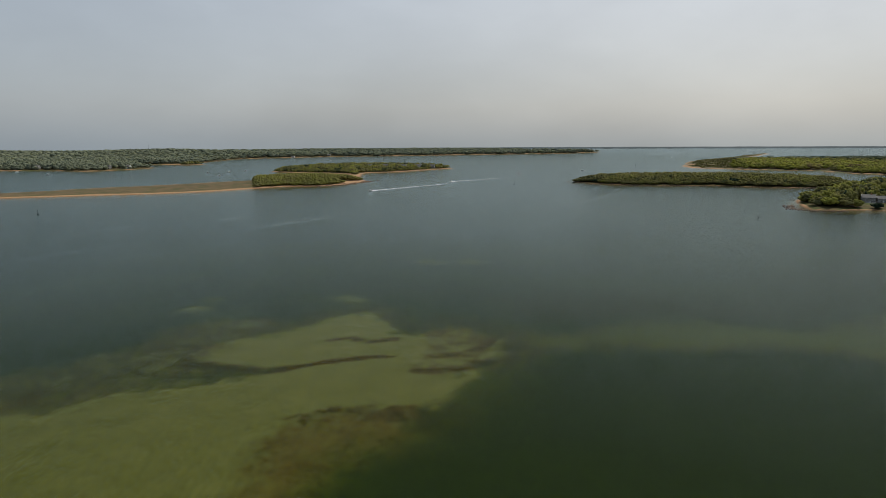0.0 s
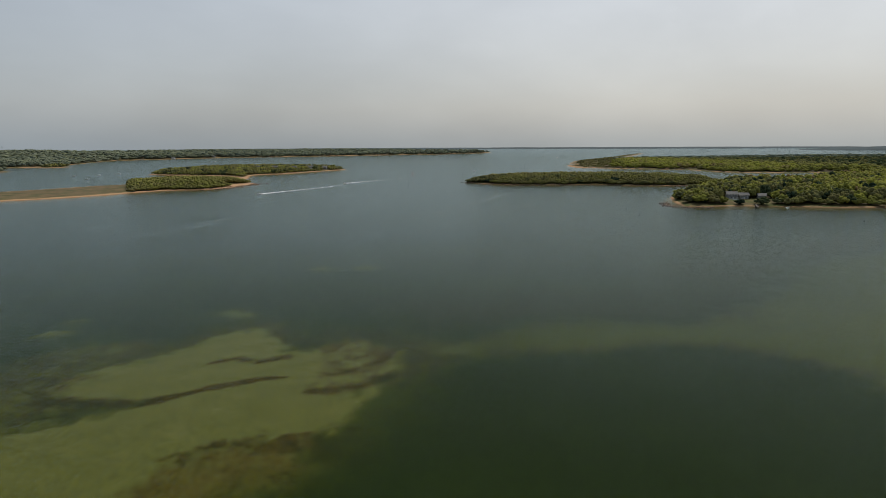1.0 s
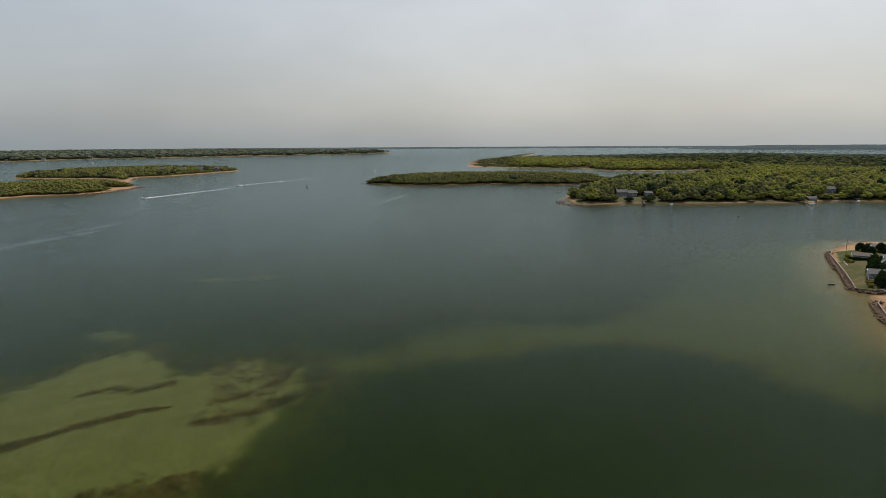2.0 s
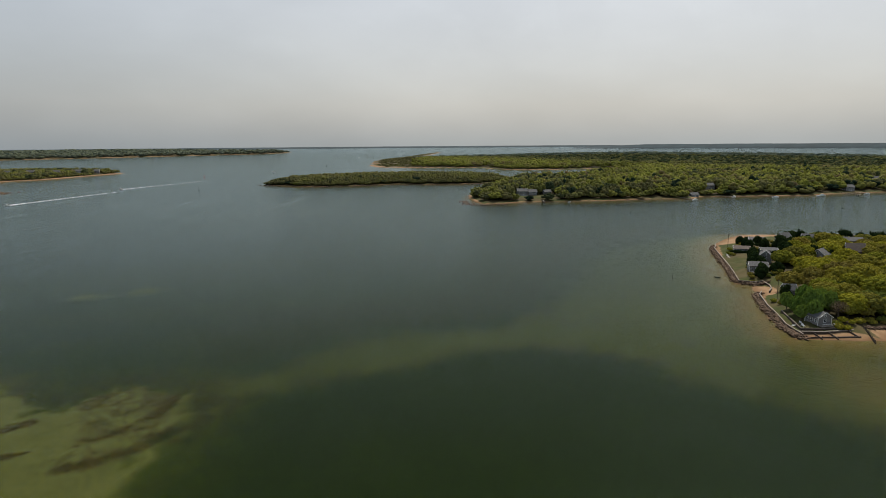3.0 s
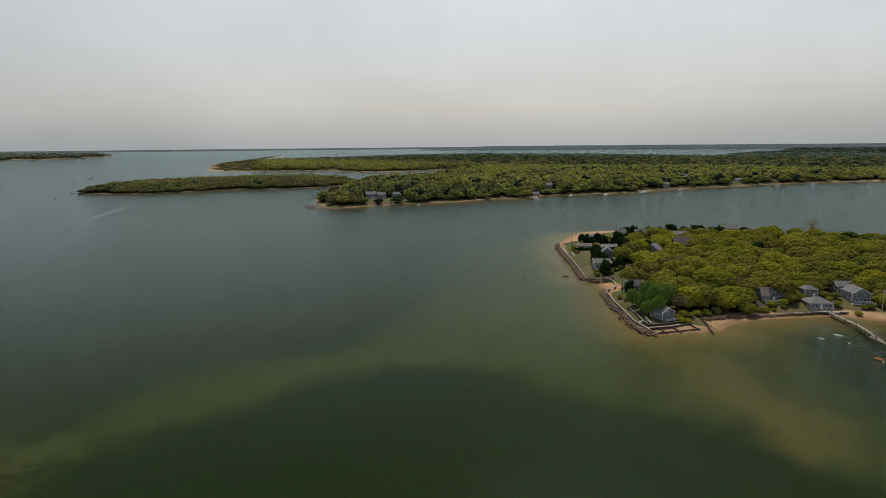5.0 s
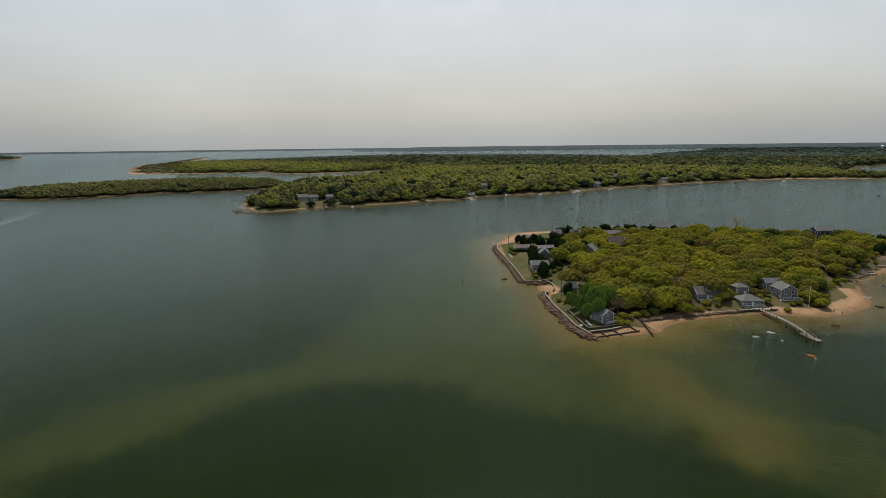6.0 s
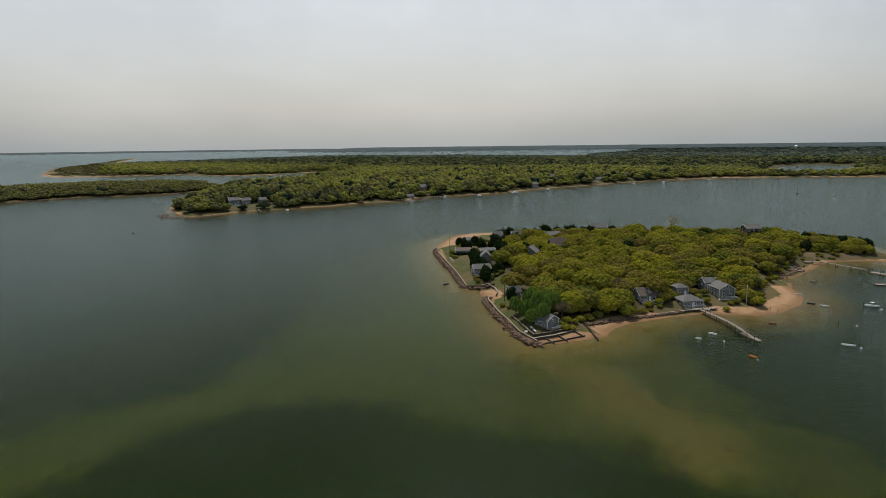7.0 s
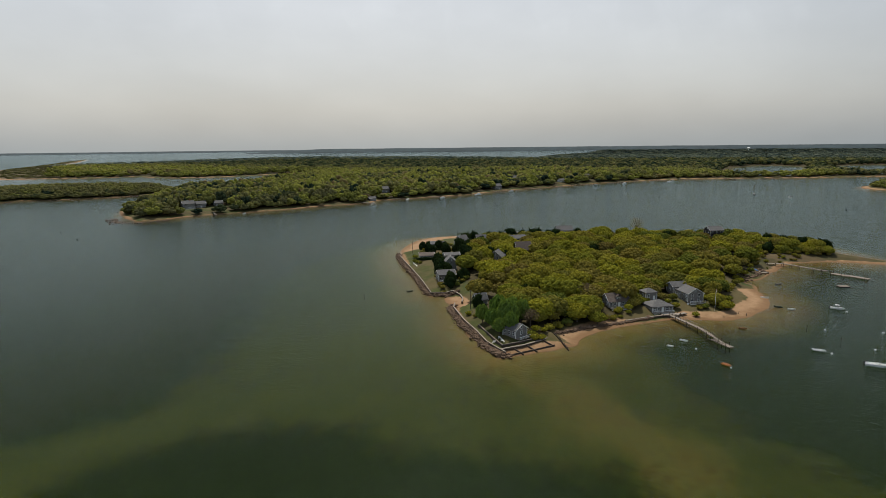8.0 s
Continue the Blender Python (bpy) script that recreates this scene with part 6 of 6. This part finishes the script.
def motor_boat(x, y, turn, length, label, canopy=True, cabin=False, z=-0.3, group="moored motor boats", name="motor_boat"):
    top = thing(name, pose(x, y, z, 0, 0, turn), label, "boat", group)
    beam, high = length * 0.33, 0.16 * length
    part("hull", hull(length, beam, high, 0.16, 0.62), M_WHITE, top)
    bm = bmesh.new()
    v = [bm.verts.new(q) for q in ((length * 0.12, -beam * 0.4, high * 1.02), (length * 0.12, beam * 0.4, high * 1.02), (length * 0.46, 0, high * 1.24), (length * 0.12, 0, high * 1.12))]
    bm.faces.new((v[0], v[3], v[2]))
    bm.faces.new((v[3], v[1], v[2]))
    bmesh.ops.solidify(bm, geom=bm.faces[:], thickness=0.08)
    part("foredeck", bm, M_WHITE, top)
    bm = bmesh.new()
    if cabin:
        box(bm, -length * 0.12, -beam * 0.34, high * 0.7, length * 0.2, beam * 0.34, high * 1.9)
    else:
        box(bm, -length * 0.05, -beam * 0.18, high * 0.6, length * 0.08, beam * 0.18, high * 1.45)
    bmesh.ops.bevel(bm, geom=bm.edges[:], offset=0.08, segments=2, affect="EDGES")
    part("cabin" if cabin else "console", bm, M_WHITE, top)
    z0 = high * (1.9 if cabin else 1.45)
    part("windscreen", boxed(length * (0.2 if cabin else 0.07), -beam * 0.3, z0 - high * (0.7 if cabin else 0), length * (0.225 if cabin else 0.1), beam * 0.3, z0 + (-0.1 if cabin else 0.35)), M_GLASS, top)
    part("seat", boxed(-length * 0.2, -beam * 0.22, high * 0.6, -length * 0.13, beam * 0.22, high * 1.15), M_WHITE, top)
    if canopy:
        bm = bmesh.new()
        box(bm, -length * 0.16, -beam * 0.34, high * 2.35, length * 0.14, beam * 0.34, high * 2.43)
        part("canopy", bm, M_WHITE, top, "white canopy top")
        for sx in (-0.12, 0.1):
            for sy in (-0.28, 0.28):
                part("canopy_post", rodded((sx * length, sy * beam, high * 0.6), (sx * length, sy * beam, high * 2.36), 0.04, sides=5), M_BLACK, top)
    bm = bmesh.new()
    box(bm, -length / 2 - 0.5, -0.25, high * 0.8, -length / 2 + 0.05, 0.25, high * 1.5)
    box(bm, -length / 2 - 0.35, -0.1, -0.2, -length / 2 - 0.1, 0.1, high * 0.8)
    bmesh.ops.bevel(bm, geom=bm.edges[:], offset=0.04, segments=1, affect="EDGES")
    part("outboard", bm, M_BLACK, top, "black outboard engine")
    return top


rowing_boat(268, 107.3, -98, 2.4, M_WHITE, "small white dinghy moored near the pier")
rowing_boat(277, 104.3, -100, 3.1, M_WHITE, "white skiff with an outboard near the pier", outboard=True)
rowing_boat(257.8, 87.6, -116, 3.3, M_ORANGE, "bright orange rowing boat on a mooring")
rowing_boat(304, 87.4, -90, 3.0, M_FADED, "faded brown-orange rowing boat in the shallows")
rowing_boat(361.5, 84, -88, 3.6, M_WHITE, "white skiff drawn up at the sand spit", z=-0.1)
rowing_boat(346.5, 77.4, -100, 3.2, M_GREENB, "dark green skiff off the beach", outboard=True)
rowing_boat(345, 72.4, -100, 3.3, M_WHITE, "white skiff off the beach")
rowing_boat(396, 80, -50, 3.4, M_SHINGLE, "small grey dinghy in the cove", outboard=True)
rowing_boat(290, 237, -40, 2.9, M_GREENB, "dark dinghy moored off the sea wall", outboard=True)
rowing_boat(300, 224.5, 50, 2.8, M_WHITE, "white dinghy lying on the lawn", z=2.4)
motor_boat(356, 55.4, -96, 5.4, "white motor boat with a canopy on a mooring")
motor_boat(281, 45.6, -92, 6.6, "white open motor boat with black engine", canopy=False)
rowing_boat(289, 61.8, -90, 4.2, M_WHITE, "long open white boat on a mooring")
motor_boat(825, 489, -20, 12.0, "white cabin cruiser beside the docks", canopy=False, cabin=True)
motor_boat(963, 98, 200, 8.0, "white motor boat anchored in the channel", cabin=True, canopy=False)
motor_boat(645, 541, -25, 7.0, "white boat tied to a dock", canopy=True)
motor_boat(498, 606, 10, 5.5, "small white boat off the peninsula", canopy=False)
for x, y, t in ((-630, 1628, 10), (-540, 1467, 20), (-583, 1658, 15), (-560, 1728, 5), (-544, 2958, 0), (-1206, 1722, 30), (-1020, 1570, 0), (1182, 3150, 20), (380, 1655, 200), (760, 510, -30), (720, 541, 10), (905, 474, -30),
                (1098, 402, -40), (1165, 370, -30), (1248, 308, -50)):
    motor_boat(x, y, t, 8.5, "white motor boat lying off the shore", canopy=False, cabin=True, group="boats off the far shores")


def raft(x, y, turn):
    top = thing("work_float", pose(x, y, 0.0, 0, 0, turn), "dark square float with a low rail on a mooring", "float")
    part("deck", boxed(-2.6, -1.4, 0.25, 2.6, 1.4, 0.45), M_TIMBER, top)
    part("pontoon", boxed(-2.6, -1.4, -0.3, 2.6, -0.8, 0.247), M_BLACK, top)
    part("pontoon", boxed(-2.6, 0.8, -0.3, 2.6, 1.4, 0.247), M_BLACK, top)
    bm = bmesh.new()
    for a, b in (((-2.4, -1.3), (2.4, -1.3)), ((-2.4, 1.3), (2.4, 1.3)), ((-2.4, -1.3), (-2.4, 1.3))):
        rod(bm, (*a, 1.4), (*b, 1.4), 0.05, sides=4)
        for q in (a, b):
            rod(bm, (*q, 0.45), (*q, 1.4), 0.05, sides=4)
    part("railing", bm, M_DARKWOOD, top)


raft(406, 52, -62)


def sail_boat(x, y, turn):
    top = thing("sail_boat", pose(x, y, -0.35, 0, 0, turn), "dark-hulled sailing boat at anchor with bare mast", "boat")
    part("hull", hull(10.5, 3.0, 1.35, 0.2, 0.85), M_GREENB, top)
    bm = bmesh.new()
    box(bm, -1.4, -0.8, 1.1, 2.4, 0.8, 1.75)
    bmesh.ops.bevel(bm, geom=bm.edges[:], offset=0.12, segments=2, affect="EDGES")
    part("cabin", bm, M_WHITE, top)
    part("mast", rodded((1.2, 0, 1.2), (1.2, 0, 14.0), 0.1, 0.06), M_TIMBER, top)
    part("boom", rodded((1.2, 0, 2.6), (-3.6, 0, 2.6), 0.1), M_TIMBER, top)
    part("stay", rodded((5.3, 0, 1.6), (1.2, 0, 13.8), 0.03, sides=4), M_BLACK, top)
    part("stay", rodded((-5.0, 0, 1.4), (1.2, 0, 13.8), 0.03, sides=4), M_BLACK, top)


sail_boat(993, 143, 15)


def wake(x0, y0, x1, y1, w0, w1, seed):
    """White foam on the water behind a running boat: a long uneven band that thins out."""
    rng = random.Random(seed)
    bm = bmesh.new()
    a, b = Vector((x0, y0, 0.06)), Vector((x1, y1, 0.06))
    d = (b - a).normalized()
    s = Vector((-d.y, d.x, 0))
    for k in range(420):
        u = rng.random() ** 1.4
        wide = w0 + (w1 - w0) * u
        p = a.lerp(b, u) + s * rng.gauss(0, 0.33) * wide + Vector((0, 0, rng.uniform(0, 0.12) * (1 - u)))
        l, w = rng.uniform(1.2, 3.2), rng.uniform(0.25, 0.8) * (1.15 - 0.7 * u)
        q = [bm.verts.new(p + d * l * c * rng.uniform(0.7, 1.2) + s * w * e * rng.uniform(0.6, 1.2)) for c, e in ((-1, 0), (-0.3, -1), (0.6, -0.8), (1, 0), (0.5, 0.9), (-0.4, 1))]
        bm.faces.new(q)
    return tagged(part("boat_wake", bm, M_FOAM), "long white foam wake on the water behind a speeding boat", "wake", kind="stuff")


def foam_line(line, count, wide, seed):
    """A thin uneven line of foam flecks that the tide has drawn out on the water."""
    rng = np.random.RandomState(seed)
    p = np.array(line, dtype=float)
    run = np.concatenate([[0], np.cumsum(np.hypot(*np.diff(p, axis=0).T))])
    t = np.sort(rng.rand(count)) * run[-1]
    x, y = np.interp(t, run, p[:, 0]), np.interp(t, run, p[:, 1])
    x, y = x + 2.5 * ruffle(x, y, 90, seed) + wide * rng.randn(count), y + 2.5 * ruffle(y, x, 90, seed) + wide * rng.randn(count)
    keep = ruffle(x, y, 40, seed + 3) > -0.7
    v, f = [], []
    for i, (a, b) in enumerate(zip(x[keep], y[keep])):
        turn, l, w = rng.rand() * 6.283, 0.25 + 0.5 * rng.rand(), 0.1 + 0.18 * rng.rand()
        c, q = math.cos(turn), math.sin(turn)
        v += [(a + c * u * l - q * e * w, b + q * u * l + c * e * w, 0.05) for u, e in ((-1, 0), (-0.2, -1), (1, 0.1), (0.3, 0.9))]
        f.append((4 * i, 4 * i + 1, 4 * i + 2, 4 * i + 3))
    return tagged(sheet("foam_line", v, f, M_SCUM, smooth=False), "thin broken line of pale foam drawn out by the tide", "foam", kind="stuff")


foam_line([(-189, 487), (-159, 538), (-132, 568), (-106, 635), (-59, 680), (-1, 720), (60, 800)], 700, 0.8, 1)
foam_line([(68, 605), (116, 653), (168, 728), (221, 831)], 700, 2.0, 2)
foam_line([(-42, 486), (-11, 532), (49, 571), (110, 617), (230, 709)], 300, 1.0, 3)
foam_line([(158, 629), (210, 685), (247, 739)], 250, 1.0, 4)
wake(-111, 948, 10, 1118, 4.5, 3.0, 1)
wake(18, 1179, 178, 1366, 4.5, 3.0, 2)
motor_boat(-113, 945, 234, 8.0, "white speedboat running with a long wake", canopy=False, cabin=True, group="running boats", name="speed_boat")
motor_boat(16, 1176, 234, 8.0, "white speedboat running with a long wake", canopy=False, cabin=True, group="running boats", name="speed_boat")


# ---------------------------------------------------------------- buoys, posts and poles
def can_buoy(x, y, high, paint, label):
    top = thing("channel_buoy", pose(x, y, 0), label, "buoy", "channel buoys")
    part("float", rodded((0, 0, -0.6), (0, 0, 0.7), high * 0.24, high * 0.22, 10), paint, top)
    bm = bmesh.new()
    for i in range(4):
        a = i * 1.571
        rod(bm, (math.cos(a) * high * 0.18, math.sin(a) * high * 0.18, 0.7), (math.cos(a) * high * 0.07, math.sin(a) * high * 0.07, high * 0.8), 0.07, sides=4)
    for z in (0.4, 0.62):
        box(bm, -high * 0.12, -high * 0.12, high * z - 0.05, high * 0.12, high * 0.12, high * z + 0.05)
    part("tower", bm, paint, top)
    part("topmark", rodded((0, 0, high * 0.8), (0, 0, high), high * 0.12, high * 0.1, 8), paint, top)


for x, y, h, p in ((-426, 632, 4.6, 0), (128, 1085, 5.5, 0), (629, 1985, 6, 0), (188, 1498, 5, 1), (305, 1453, 4.5, 0), (1209, 3004, 8, 0)):
    can_buoy(x, y, h, M_REDPAINT if p else M_GREENB, "red lattice channel buoy floating upright" if p else "dark green lattice channel buoy floating upright")


def mooring_ball(x, y, r, paint, label):
    top = thing("mooring_buoy", pose(x, y, 0), label, "buoy", "mooring buoys")
    bm = bmesh.new()
    bmesh.ops.create_icosphere(bm, subdivisions=2, radius=r)
    part("ball", bm, paint, top, smooth=True)
    part("staff", rodded((0, 0, r * 0.7), (0, 0, r * 2.4), r * 0.15, sides=5), M_BLACK, top)


for x, y, r in ((270, 99, 0.3), (256, 86, 0.3), (288, 58, 0.35), (352, 52, 0.4), (325, 41, 0.35), (300, 45, 0.3), (318, 60, 0.3)):
    mooring_ball(x, y, r, M_WHITE, "white mooring buoy floating on the water")
for x, y, r in ((302, 574, 0.7), (318, 633, 0.6), (439, 753, 0.7), (200, 1065, 0.9), (476, 483, 0.7), (475, 589, 0.6), (760, 330, 0.8), (900, 250, 0.8), (820, 40, 0.8), (700, 395, 0.7)):
    mooring_ball(x, y, r, M_GREENB, "dark buoy floating in the channel")


def stake(x, y, high, label):
    top = thing("stake", pose(x, y, 0), label, "stake", "stakes")
    g = float(near.at(x, y)) if near.shore(x, y) > -10 else -2.0
    part("post", rodded((0, 0, g - 0.6), (0.03, 0, max(g, 0) + high), 0.12, 0.1), M_DARKWOOD, top)
    part("top_cap", rodded((0.03, 0, max(g, 0) + high), (0.03, 0, max(g, 0) + high + 0.12), 0.15, 0.13), M_DARKWOOD, top)


for x, y, h in ((324, 91, 1.2), (323.5, 88, 1.1), (316, 66, 1.6), (305, 55, 1.4), (270, 250, 1.4)):
    stake(x, y, h, "dark mooring stake in the sand" if near.shore(x, y) > 0 else "dark mooring stake in the water")


def utility_pole(x, y, high):
    top = thing("utility_pole", at_ground(near, x, y), "weathered wooden utility pole with a crossarm", "pole", "utility poles")
    part("pole", rodded((0, 0, -0.5), (0, 0, high), 0.16, 0.11), M_DARKWOOD, top)
    part("crossarm", boxed(-0.9, -0.06, high - 0.6, 0.9, 0.06, high - 0.45), M_DARKWOOD, top)


for x, y, h in ((372, 292, 9), (272, 192, 8.5), (410, 280, 10), (445, 246, 10)):
    utility_pole(x, y, h)


def flag_pole(x, y):
    top = thing("flag_pole", at_ground(near, x, y), "slim white flagpole on the lawn with a small flag", "flagpole")
    part("pole", rodded((0, 0, -0.4), (0, 0, 10.0), 0.08, 0.05), M_WHITE, top)
    for i in range(4):
        part("flag_stripe", boxed(0.06, -0.02, 8.2 + i * 0.3, 1.7, 0.02, 8.5 + i * 0.3), M_REDPAINT if i % 2 else M_WHITE, top)


flag_pole(321, 100)


def bench(x, y, turn, label):
    """A white slatted garden bench."""
    top = thing("garden_bench", at_ground(near, x, y, turn), label, "bench", "garden benches")
    for i in range(3):
        part("seat_slat", boxed(-0.9, -0.3 + i * 0.22, 0.42, 0.9, -0.12 + i * 0.22, 0.47), M_WHITE, top)
        part("back_slat", boxed(-0.9, 0.34, 0.6 + i * 0.18, 0.9, 0.38, 0.74 + i * 0.18), M_WHITE, top)
    for sx in (-0.8, 0.8):
        for sy in (-0.25, 0.34):
            part("leg", boxed(sx - 0.05, sy - 0.05, -0.1, sx + 0.05, sy + 0.05, 0.42 if sy < 0 else 1.1), M_WHITE, top)


for x, y, t in ((346, 273, 40), (343, 270, 40), (340, 267, 45), (348, 271, 130), (239, 160, 60), (241, 162, 60), (238, 163, 150)):
    bench(x, y, t, "white slatted garden bench on the lawn")


def hedge(x, y, turn, w, label):
    v, f = crown_shape(int(x), 40, 300, 0.06, 0, 0, 0.4)
    m = at_ground(near, x, y, turn)
    v = v * np.array([w / 2, 1.0, 1.7])
    top = thing("hedge", m, label, "hedge", "hedges")
    sheet("foliage", v, f, M_PINE, top, smooth=False)


hedge(352, 268, -52, 14, "dark clipped hedge in front of a house")
hedge(371, 262, -52, 16, "dark clipped hedge between gardens")
hedge(386, 277, -52, 14, "dark clipped hedge between gardens")
hedge(303, 220, -40, 12, "dark green hedge along the lawn")


def water_tower(x, y, ground, high):
    top = thing("water_tower", pose(x, y, ground), "white water tower above the far woods", "water tower")
    part("shaft", rodded((0, 0, -3), (0, 0, high - 6), 2.6, 2.0, 12), M_WHITE, top)
    bm = bmesh.new()
    bmesh.ops.create_uvsphere(bm, u_segments=16, v_segments=10, radius=9)
    for v in bm.verts:
        v.co.z = v.co.z * 0.6 + high - 5
    part("tank", bm, M_WHITE, top, smooth=True)


water_tower(4230, 454, float(rim(4230, 454)), 26)


def radio_mast(x, y):
    g = float(west.at(x, y))
    top = thing("radio_mast", pose(x, y, g), "thin far radio mast on the wooded hill", "mast")
    for i in range(3):
        a = i * 2.094
        part("leg", rodded((math.cos(a) * 0.9, math.sin(a) * 0.9, -2), (math.cos(a) * 0.35, math.sin(a) * 0.35, 76 - g), 0.22, sides=4), M_DARKWOOD, top)
    for k in range(9):
        part("brace", boxed(-0.8, -0.8, 6 + k * 5.5, 0.8, 0.8, 6.25 + k * 5.5), M_DARKWOOD, top)


radio_mast(-1560, 3244)
